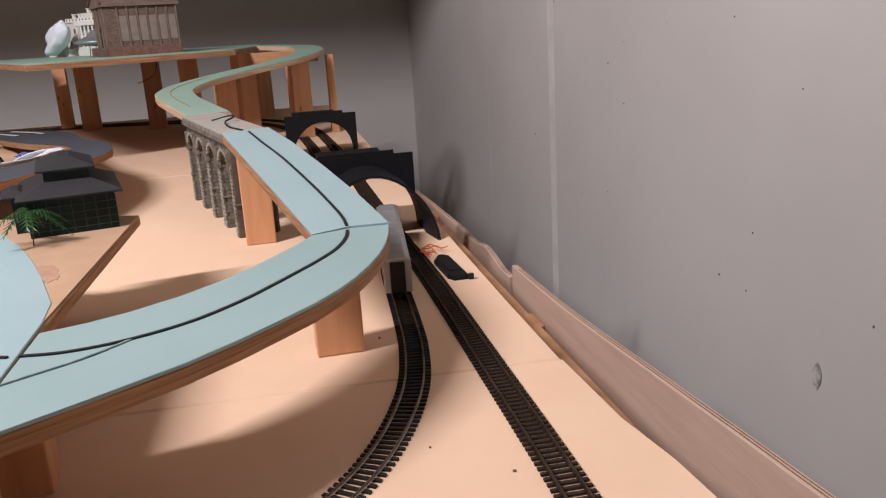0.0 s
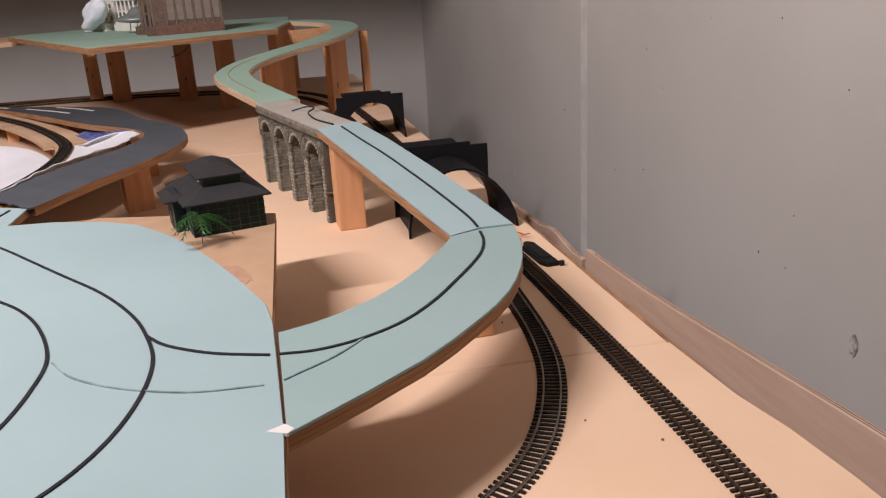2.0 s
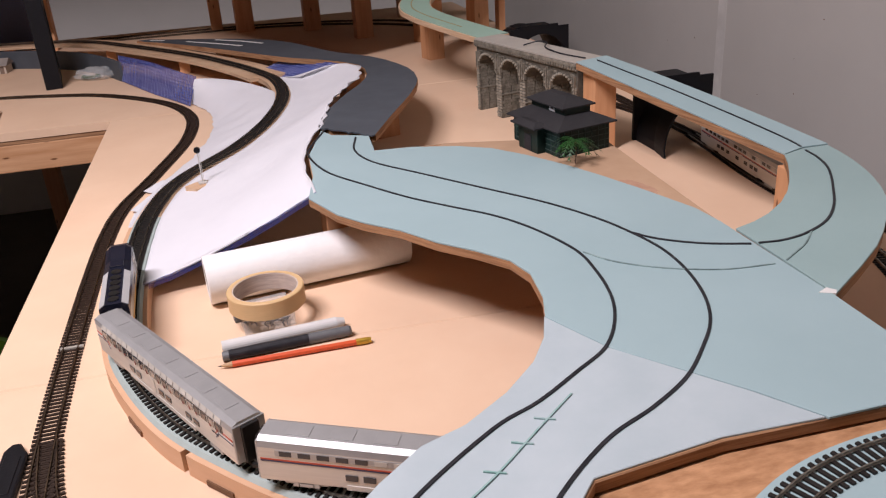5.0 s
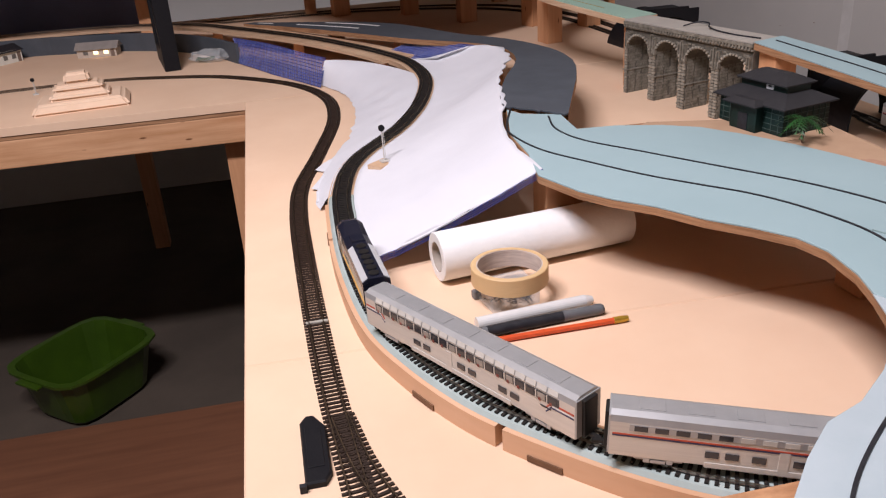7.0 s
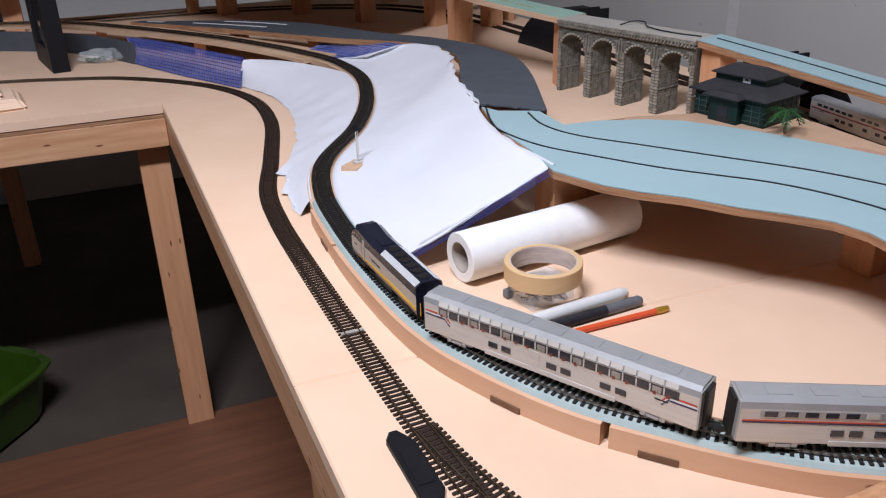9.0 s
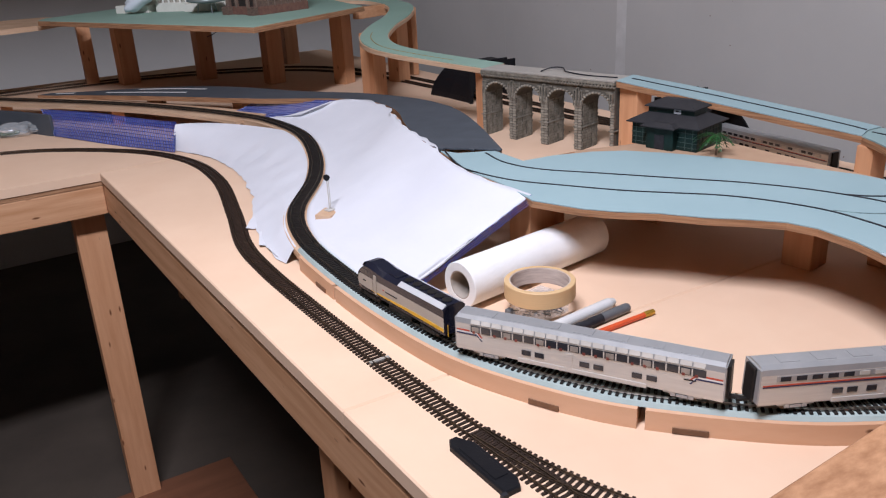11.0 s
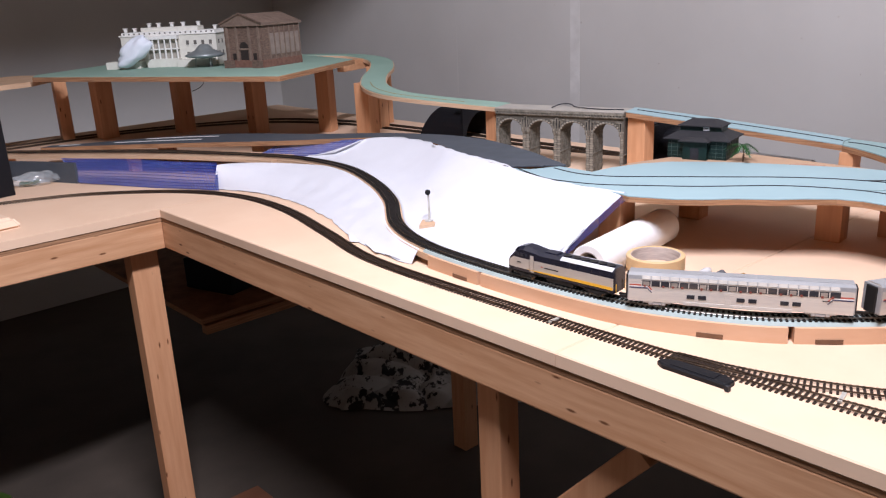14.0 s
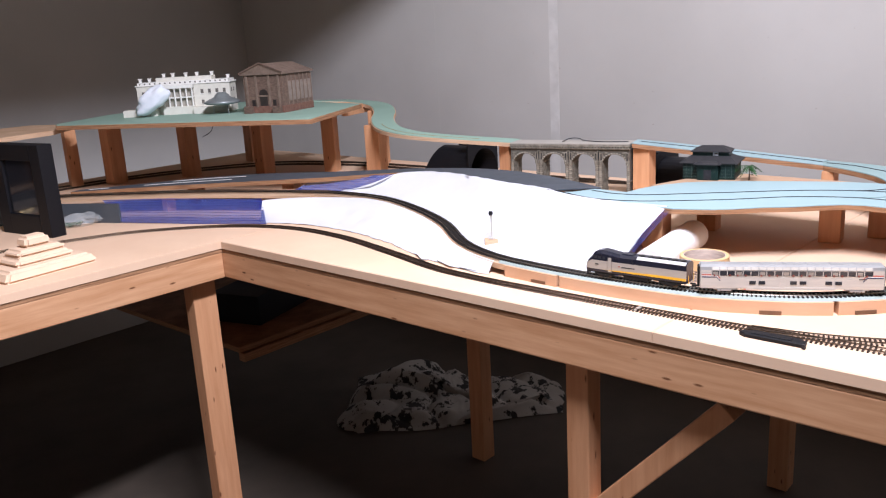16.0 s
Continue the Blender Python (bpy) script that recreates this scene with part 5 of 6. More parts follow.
def station():
    at = Matrix.Translation((-0.226, 0.958, PZ - 0.0008)) @ Matrix.Rotation(radians(-77), 4, "Z")
    h = thing("station_building", "dark green lattice-walled station house with two-tier grey roof", "model house", at=at)
    hx, hy, wz = 0.061, 0.043, 0.041
    part("wall", box(0, 0, wz / 2, hx * 2, hy * 2, wz, 0, 0.0006), HOUSE_GREEN, h, "dark green lattice walls")
    part("porch", box(0.0, -hy - 0.006, wz * 0.47, 0.05, 0.016, wz * 0.94, 0, 0.0006), HOUSE_GREEN, h)
    part("lower_roof", hip_roof(hx + 0.0075, hy + 0.0085, wz, wz + 0.014, hx - 0.018, hy - 0.022), HOUSE_ROOF, h, "grey hipped lower roof")
    part("porch_roof", hip_roof(0.032, 0.014, 0, 0.006, 0.02, 0.004), HOUSE_ROOF, h).matrix_basis = Matrix.Translation((0, -hy - 0.010, wz - 0.001))
    part("clerestory", box(0, 0, wz + 0.018, (hx - 0.018) * 2, (hy - 0.021) * 2, 0.014), HOUSE_GREEN, h)
    part("upper_roof", hip_roof(hx - 0.014, hy - 0.014, wz + 0.025, wz + 0.036, hx - 0.036, 0.006), HOUSE_ROOF, h, "grey upper roof")
    part("sign", box(0.012, -(hy - 0.021) - 0.0006, wz + 0.0190, 0.013, 0.0008, 0.009), WHITE_SHEET, h, "small white sign")
    part("sign_mark", box(0.012, -(hy - 0.021) - 0.0012, wz + 0.0190, 0.006, 0.0006, 0.0022), MARKER, h)
    part("doorway", box(0.0, -hy - 0.0142, 0.013, 0.018, 0.001, 0.024, 0, 0.0003), MARKER, h, "dark doorway")
    for s in (-1, 1):
        for k in range(9):
            x = -hx + 0.008 + k * (2 * hx - 0.016) / 8
            if s > 0 or abs(x) > 0.027:
                part("lattice_bar", box(x, s * (hy + 0.0004), wz * 0.47, 0.0009, 0.0008, wz * 0.8), PALE_TRIM, h)
        for z in (0.006, 0.014, 0.022, 0.030):
            part("lattice_rail", box(0, s * (hy + 0.0003), z, hx * 2, 0.0006, 0.0008), PALE_TRIM, h)
        for k in range(7):
            y = -hy + 0.008 + k * (2 * hy - 0.016) / 6
            part("lattice_bar", box(s * (hx + 0.0004), y, wz * 0.47, 0.0008, 0.0009, wz * 0.8), PALE_TRIM, h)
        for z in (0.006, 0.014, 0.022, 0.030):
            part("lattice_rail", box(s * (hx + 0.0003), 0, z, 0.0006, hy * 2, 0.0008), PALE_TRIM, h)


station()
LEAF = material("green_plastic_frond", (0.022, 0.095, 0.02), (0.012, 0.05, 0.012), 0.4, scale=60, bump=0, spec=0.3)
TRUNK = material("brown_palm_trunk", (0.12, 0.07, 0.04), (0.08, 0.045, 0.025), 0.7, scale=60, bump=0.2)


def palm():
    t = thing("palm_tree", "small green plastic palm tree beside the station", "palm tree", at=Matrix.Translation((-0.244, 0.858, PZ + 0.0002)) @ Matrix.Diagonal((1.3, 1.3, 1.3, 1)))
    part("trunk", sweep(smooth_line([(0, 0, 0), (0.001, 0, 0.012), (-0.001, 0.001, 0.026)], 0.002), [(0.0016 * math.cos(i * math.pi / 4), 0.0016 * math.sin(i * math.pi / 4)) for i in range(8)]), TRUNK, t)
    rnd = random.Random(2)
    for k in range(15):
        a = k * 2.4 + rnd.uniform(-0.2, 0.2)
        ln, up = rnd.uniform(0.02, 0.028), rnd.uniform(-0.2, 1.0)
        bm = bmesh.new()
        pts = []
        for i in range(9):
            f = i / 8
            pts.append(Vector((math.cos(a) * ln * f, math.sin(a) * ln * f, 0.026 + ln * (up * f * 0.5 - 0.75 * f * f))))
        for i in range(8):
            p, q = pts[i], pts[i + 1]
            side = Vector((-math.sin(a), math.cos(a), 0))
            w = 0.0065 * math.sin(math.pi * (0.12 + 0.85 * i / 8))
            for s in (-1, 1):
                tip = q + side * s * w + Vector((math.cos(a), math.sin(a), 0)) * 0.002 - Vector((0, 0, w * 0.35))
                v = [bm.verts.new(x) for x in (p, p.lerp(q, 0.6), tip)]
                bm.faces.new(v)
            v = [bm.verts.new(x) for x in (p + side * 0.0005, p - side * 0.0005, q - side * 0.0005, q + side * 0.0005)]
            bm.faces.new(v)
        part("frond", bm, LEAF, t)


palm()
MANSION = material("cream_white_card", (0.72, 0.70, 0.62), (0.64, 0.62, 0.54), 0.7, scale=60, bump=0.05)
MANSION_TRIM = material("white_card_trim", (0.8, 0.79, 0.74), (0.74, 0.73, 0.68), 0.7, scale=60, bump=0)
PANE = material("grey_window_recess", (0.16, 0.15, 0.13), (0.12, 0.11, 0.1), 0.4, scale=60, bump=0)


RECESS = material("shaded_cream_recess", (0.42, 0.39, 0.33), (0.36, 0.33, 0.28), 0.7, scale=50, bump=0)


def mansion():
    a, b = Vector((-0.625, 2.975)), Vector((-0.395, 2.725))
    d = b - a
    at = Matrix.Translation((a.x, a.y, HZ)) @ Matrix.Rotation(math.atan2(d.y, d.x), 4, "Z")
    m = thing("white_mansion", "cream-white card model mansion with columned portico and roof urns", "model building", at=at)
    L, D, H = d.length, 0.10, 0.105
    part("wall", box(L / 2, D / 2, H / 2, L, D, H, 0, 0.001), MANSION, m)
    part("cornice", box(L / 2, D / 2, H + 0.002, L + 0.008, D + 0.008, 0.004, 0, 0.001), MANSION_TRIM, m)
    part("parapet", box(L / 2, D / 2, H + 0.008, L * 0.98, D * 0.94, 0.010, 0, 0.001), MANSION_TRIM, m)
    part("attic", box(L / 2, D / 2, H + 0.018, L * 0.6, D * 0.6, 0.018, 0, 0.001), MANSION, m)
    for k in range(18):
        part("balustrade_gap", box(L * 0.04 + k * L * 0.92 / 17, D * 0.03 - 0.0006, H + 0.008, 0.005, 0.001, 0.005), PANE, m)
    for k, x in enumerate((0.02, 0.12, 0.28, 0.38, 0.52, 0.64, 0.80, 0.97)):
        z = H + (0.013 if k in (0, 1, 7) else 0.027)
        u = part("urn", box(x * L, D * 0.35, z + 0.006, 0.010, 0.010, 0.012, 0, 0.002), MANSION_TRIM, m)
        part("urn_cap", box(x * L, D * 0.35, z + 0.013, 0.015, 0.012, 0.003, 0, 0.001), MANSION_TRIM, u)
    part("portico_floor", box(L * 0.45, -0.012, 0.014, L * 0.34, 0.026, 0.028, 0, 0.001), MANSION, m)
    part("portico_roof", box(L * 0.45, -0.012, H - 0.006, L * 0.34, 0.026, 0.012, 0, 0.001), MANSION_TRIM, m)
    part("portico_shade", box(L * 0.45, -0.0004, 0.062, L * 0.32, 0.001, 0.068), RECESS, m, "shaded recess behind the columns")
    part("balcony", box(L * 0.45, -0.010, 0.060, L * 0.33, 0.018, 0.004), MANSION_TRIM, m)
    for k in range(6):
        x = L * 0.45 + (k - 2.5) * L * 0.062
        part("column", cyl((x, -0.019, 0.028), (x, -0.019, H - 0.012), 0.0032, 12, 0.0028), MANSION_TRIM, m)
    for x in (0.07, 0.16, 0.70, 0.78, 0.86, 0.94):
        for z in (0.04, 0.078):
            w = part("window", box(x * L, -0.0003, z, 0.010, 0.0012, 0.014), PANE, m)
            part("window_sill", box(x * L, -0.001, z - 0.0085, 0.014, 0.003, 0.002), MANSION_TRIM, w)
    for y in (0.25, 0.6):
        for z in (0.04, 0.078):
            part("window", box(L + 0.0003, D * y, z, 0.0012, 0.010, 0.014), PANE, m)
    for s, x in ((0, -0.02), (1, L + 0.02)):
        part("terrace", box(L * (0.05 if s == 0 else 0.8), -0.02, 0.012, L * 0.36, 0.05, 0.024, 0, 0.001), MANSION, m)


mansion()
BROWN_STONE = material("brown_printed_brickwork", (0.19, 0.125, 0.092), (0.10, 0.062, 0.046), 0.75, scale=80, bump=0.25, stretch=(1, 1, 2.5), stain=0.2)
BROWN_TRIM = material("dark_brown_trim", (0.21, 0.15, 0.115), (0.14, 0.095, 0.07), 0.75, scale=60, bump=0.1)
PANEL_GREY = material("greyish_side_panel", (0.27, 0.215, 0.18), (0.2, 0.155, 0.13), 0.75, scale=40, bump=0.1, stain=0.1)
DARK_OPEN = material("dark_opening", (0.03, 0.02, 0.018), (0.02, 0.015, 0.012), 0.6, scale=50, bump=0)


def bank():
    n = Vector((-0.402, 2.405))
    at = Matrix.Translation((n.x, n.y, HZ)) @ Matrix.Rotation(radians(20), 4, "Z")
    b = thing("bank_building", "brown brick-printed temple-front model building with pediment", "model building", at=at)
    L, Wd, H = 0.19, 0.155, 0.129       # side along x, front along y
    part("wall", box(L / 2, Wd / 2, H / 2, L, Wd, H, 0, 0.001), BROWN_STONE, b)
    part("base", box(L / 2, Wd / 2, 0.012, L + 0.006, Wd + 0.006, 0.024, 0, 0.001), BRICK_RED, b, "reddish brick base course")
    part("cornice", box(L / 2, Wd / 2, H + 0.003, L + 0.016, Wd + 0.016, 0.006, 0, 0.001), BROWN_TRIM, b)
    bm = bmesh.new()
    y0, y1, zt = -0.008, Wd + 0.008, H + 0.006
    tri = [(y0, zt), (y1, zt), (Wd / 2, zt + 0.032)]
    f = bm.faces.new([bm.verts.new((-0.008, y, z)) for y, z in tri])
    ex = bmesh.ops.extrude_face_region(bm, geom=[f])
    for v in ex["geom"]:
        if isinstance(v, bmesh.types.BMVert):
            v.co.x = L + 0.008
    part("gable_roof", bm, BROWN_TRIM, b, "brown gabled roof")
    for s in (-1, 1):
        ang = math.atan2(0.032, Wd / 2 + 0.008)
        mm = Matrix.Translation((-0.010, Wd / 2 + s * (Wd / 4 + 0.004), zt + 0.017)) @ Matrix.Rotation(-s * ang, 4, "X")
        part("raking_cornice", box(0, 0, 0.001, 0.005, Wd / 2 + 0.016, 0.005, 0, 0.0008, mm), BROWN_STONE, b)
    part("doorway", box(-0.0006, Wd / 2, 0.036, 0.0014, 0.030, 0.055), DARK_OPEN, b, "dark arched doorway")
    part("door_arch", cyl((-0.0014, Wd / 2, 0.064), (0.001, Wd / 2, 0.064), 0.017, 20), DARK_OPEN, b)
    part("door_frame", box(-0.002, Wd / 2, 0.058, 0.003, 0.044, 0.006, 0, 0.0006), BROWN_TRIM, b)
    for s in (-1, 1):
        part("window", box(-0.0006, Wd / 2 + s * 0.042, 0.034, 0.0014, 0.013, 0.022), DARK_OPEN, b)
        for o in (0.026, 0.064):
            part("pilaster", box(-0.002, Wd / 2 + s * o, H / 2 + 0.01, 0.005, 0.008, H - 0.022, 0, 0.0008), BROWN_TRIM, b)
    for k in range(6):
        x = 0.045 + k * 0.026
        part("side_panel", box(x, -0.0006, H * 0.55, 0.020, 0.0016, 0.066, 0, 0.0005), PANEL_GREY, b)
    for k in range(7):
        part("pilaster", box(0.032 + k * 0.026, -0.0016, H / 2 + 0.01, 0.004, 0.003, H - 0.024, 0, 0.0005), BROWN_TRIM, b)
    for y in (0.02, Wd - 0.02):
        part("plinth", box(-0.012, y, 0.012, 0.018, 0.03, 0.024, 0, 0.001), BROWN_STONE, b)


BRICK_RED = material("reddish_brick_base", (0.20, 0.10, 0.07), (0.13, 0.062, 0.044), 0.8, scale=90, bump=0.2)
bank()
SAUCER_GREY = material("grey_metallic_saucer", (0.30, 0.33, 0.33), (0.24, 0.26, 0.26), 0.4, 0.4, scale=50, bump=0)


def saucer():
    at = Matrix.Translation((-0.475, 2.66, HZ)) @ Matrix.Diagonal((1.15, 1.15, 1.15, 1))
    s = thing("toy_saucer", "small grey metallic flying-saucer toy on thin legs", "toy", at=at)
    bm = bmesh.new()
    prof = [(0.0, 0.066), (0.012, 0.065), (0.02, 0.058), (0.026, 0.050), (0.048, 0.041), (0.058, 0.035), (0.048, 0.030), (0.02, 0.026), (0.0, 0.025)]
    rings = [[bm.verts.new((r * math.cos(i * math.pi / 14), r * math.sin(i * math.pi / 14), z)) for i in range(28)] if r else [bm.verts.new((0, 0, z))] for r, z in prof]
    for a, b in zip(rings, rings[1:]):
        for i in range(28):
            j = (i + 1) % 28
            vs = [a[i % len(a)], a[j % len(a)], b[j % len(b)], b[i % len(b)]]
            u = []
            for v in vs:
                if v not in u:
                    u.append(v)
            bm.faces.new(u)
    part("hull", bm, SAUCER_GREY, s, "grey disc hull", smooth=True)
    for k in range(3):
        a = k * 2.09 + 0.5
        part("leg", cyl((0.03 * math.cos(a), 0.03 * math.sin(a), 0.0), (0.026 * math.cos(a), 0.026 * math.sin(a), 0.034), 0.0012, 8), SAUCER_GREY, s)


saucer()
PAPER = material("bluish_white_paper", (0.78, 0.82, 0.88), (0.72, 0.76, 0.82), 0.7, scale=20, bump=0.05)


def crumpled():
    bm = bmesh.new()
    bmesh.ops.create_icosphere(bm, subdivisions=4, radius=1)
    lean = Matrix.Rotation(radians(-38), 4, "Y")
    for v in bm.verts:
        n = noise.noise(v.co * 1.5 + Vector((3, 0, 0))) * 0.30 + abs(noise.noise(v.co * 3.0)) * 0.12
        p = Vector((v.co.x * 0.068, v.co.y * 0.026, v.co.z * 0.036)) * (1 + n)
        p = lean @ p + Vector((0.004, 0, 0.058))
        # the lower half slumps into a flat foot spreading to one side
        slump = max(0.0, 1 - p.z / 0.045)
        p.x -= 0.030 * slump * (1.0 if v.co.x < 0.1 else -0.5)
        p.y *= 1 + 0.5 * slump
        v.co = Vector((p.x, p.y, max(0.0006, p.z)))
    o = part("crumpled_bag", bm, PAPER, None, smooth=True)
    o.matrix_world = Matrix.Translation((-0.628, 2.868, HZ + 0.0005)) @ Matrix.Rotation(radians(-48), 4, "Z")
    tagged(o, "bluish-white crumpled plastic bag before the mansion", "plastic bag")


crumpled()


# ---- left part of the table: pyramid, tower, cottages, bag, signals ----
FOAM_CARVED = material("carved_cream_foam", (0.80, 0.59, 0.425), (0.76, 0.545, 0.38), 0.8, scale=25, bump=0.2, bscale=120, stain=0.06)


def pyramid():
    p = thing("foam_steps", "stepped pyramid carved from cream foam on the table", "foam pyramid", at=Matrix.Translation((-1.405, 2.105, T)) @ Matrix.Rotation(0.12, 4, "Z"))
    z = 0.0
    for sx, sy, h in ((0.235, 0.15, 0.026), (0.15, 0.10, 0.018), (0.125, 0.08, 0.016), (0.065, 0.05, 0.026)):
        bm = box(0, 0, z + h / 2, sx, sy, h)
        for v in bm.verts:
            if v.co.z > z + h / 2:
                v.co.x *= 0.86
                v.co.y *= 0.84
        bmesh.ops.bevel(bm, geom=bm.edges[:], offset=0.007, segments=3, affect="EDGES")
        part("step", bm, FOAM_CARVED, p)
        z += h + 0.0002


pyramid()


def tower():
    t = thing("display_stand", "upright open black plastic frame standing on the table", "black frame", at=Matrix.Translation((-1.222, 2.50, T)) @ Matrix.Rotation(radians(100), 4, "Z"))
    part("upright", box(-0.05, 0, 0.13, 0.045, 0.045, 0.26, 0, 0.003), BLACK_PLA, t)
    part("upright", box(0.14, 0, 0.13, 0.05, 0.045, 0.26, 0, 0.003), BLACK_PLA, t)
    part("top_bar", box(0.045, 0, 0.2375, 0.1445, 0.045, 0.045, 0, 0.003), BLACK_PLA, t)
    part("sill", box(0.045, 0, 0.03, 0.1445, 0.045, 0.06, 0, 0.003), BLACK_PLA, t)
    part("screen", box(0.045, 0.012, 0.1375, 0.1435, 0.006, 0.153), SCREEN, t, "dark glossy pane")


SCREEN = material("dark_glossy_pane", (0.02, 0.022, 0.028), (0.015, 0.016, 0.02), 0.1, scale=20, bump=0)
tower()
COTTAGE = material("pale_cottage_card", (0.55, 0.47, 0.38), (0.48, 0.4, 0.32), 0.7, scale=60, bump=0.05)
COTTAGE_ROOF = material("grey_brown_roof_card", (0.30, 0.27, 0.24), (0.24, 0.21, 0.19), 0.8, scale=40, bump=0.1)
WARM_WINDOW = glowing("lit_warm_window", (1.0, 0.75, 0.4), 3.5)


def cottage(x, y, rz, sx, sy, h, dark, label, lit):
    t = thing("cottage", label, "model cottage", "cottages by the retaining wall", at=Matrix.Translation((x, y, T)) @ Matrix.Rotation(rz, 4, "Z"))
    part("wall", box(0, 0, h / 2, sx, sy, h, 0, 0.0006), MANSION if dark else COTTAGE, t)
    bm = bmesh.new()
    f = bm.faces.new([bm.verts.new((-sx / 2 - 0.006, a, b)) for a, b in ((-sy / 2 - 0.008, h - 0.004), (sy / 2 + 0.008, h - 0.004), (0, h + 0.016))])
    ex = bmesh.ops.extrude_face_region(bm, geom=[f])
    for v in ex["geom"]:
        if isinstance(v, bmesh.types.BMVert):
            v.co.x = sx / 2 + 0.006
    part("roof", bm, MARKER if dark else COTTAGE_ROOF, t)
    for k in range(3):
        part("window", box(-sx * 0.28 + k * sx * 0.26, -sy / 2 - 0.0004, h * 0.5, sx * 0.12, 0.001, h * 0.36), WARM_WINDOW if lit and k else PANE, t)
    part("door", box(sx * 0.4, -sy / 2 - 0.0004, h * 0.4, sx * 0.1, 0.001, h * 0.75), BROWN_TRIM, t)


cottage(-1.475, 2.83, -0.1, 0.125, 0.06, 0.030, False, "small cream card cottage with lit windows", True)
cottage(-1.79, 2.86, 0.9, 0.12, 0.07, 0.040, True, "white-walled card cottage with a black roof", False)
BAG_CLEAR = clear("clear_bag_film", (0.75, 0.78, 0.78), 0.12, 0.28)
TUFT = material("green_foliage_clump", (0.02, 0.10, 0.03), (0.01, 0.05, 0.015), 0.8, scale=60, bump=0.3)


def parts_bag():
    b = thing("parts_bag", "clear plastic bag of green foliage clumps on the table", "plastic bag", at=Matrix.Translation((-1.105, 2.525, T)) @ Matrix.Rotation(-0.3, 4, "Z"))
    bm = bmesh.new()
    bmesh.ops.create_icosphere(bm, subdivisions=4, radius=1)
    for v in bm.verts:
        n = noise.noise(v.co * 2.2) * 0.25 + noise.noise(v.co * 6) * 0.10
        v.co *= 1 + n
        v.co = Vector((v.co.x * 0.062, v.co.y * 0.035, max(0.0, v.co.z * 0.02 + 0.017)))
    part("film", bm, BAG_CLEAR, b, "crinkled clear film")
    rnd = random.Random(4)
    for k in range(6):
        bm = bmesh.new()
        bmesh.ops.create_icosphere(bm, subdivisions=2, radius=0.008)
        for v in bm.verts:
            v.co *= 1 + noise.noise(v.co * 300 + Vector((k, 0, 0))) * 0.5
            v.co.z *= 0.7
        bm.transform(Matrix.Translation((rnd.uniform(-0.04, 0.005), rnd.uniform(-0.014, 0.014), 0.0085)))
        part("clump", bm, TUFT, b, "green foliage clump")


parts_bag()
MAST = material("white_signal_mast", (0.6, 0.58, 0.54), (0.5, 0.48, 0.44), 0.4, scale=60, bump=0)


def signal(x, y, z, h, label):
    s = thing("railway_signal", label, "railway signal", "signals", at=Matrix.Translation((x, y, z)))
    part("base", box(0, 0, 0.0015, 0.014, 0.012, 0.003, 0.3, 0.0006), MAST, s)
    part("mast", cyl((0, 0, 0.003), (0, 0, h), 0.0011, 8), MAST, s)
    part("ladder", box(0.0028, 0, h * 0.5, 0.0006, 0.002, h * 0.85), MAST, s)
    part("head", cyl((0.0, -0.002, h), (0.0, 0.002, h), 0.0052, 16), BLACK_PLA, s, "black round signal head")
    part("hood", box(0, 0.0, h + 0.003, 0.006, 0.006, 0.003, 0, 0.0006), BLACK_PLA, s)


signal(-0.765, 1.229, 0.9610, 0.058, "white-masted model signal with black head on the cloth hill")
signal(-1.56, 2.30, T, 0.04, "white-masted model signal beside the table-edge track")
o = part("wooden_pad", box(-0.770, 1.226, 0.9530, 0.040, 0.030, 0.0156, 0.7, 0.001), PLY_PALE)
tagged(o, "small bare plywood pad under the signal", "wooden pad")
post(-0.772, 1.224, 0.9451, 0.02, 0.02)

# ---- loose things on the table ----
GREY_GRIP = material("grey_rubber_grip", (0.14, 0.145, 0.15), (0.10, 0.105, 0.11), 0.4, scale=40, bump=0)
TOWEL = material("white_paper_towel", (0.82, 0.81, 0.79), (0.78, 0.77, 0.75), 0.9, scale=30, bump=0.35, bscale=110)
CARD = material("grey_card_core", (0.42, 0.36, 0.30), (0.36, 0.31, 0.26), 0.9, scale=40, bump=0.1)
TAPE = material("tan_masking_tape", (0.66, 0.45, 0.23), (0.60, 0.40, 0.20), 0.6, scale=60, bump=0.06, stretch=(1, 1, 30))
TAPE_IN = material("printed_tape_core", (0.60, 0.50, 0.43), (0.40, 0.31, 0.27), 0.8, scale=30, bump=0.02, stretch=(1, 1, 10))


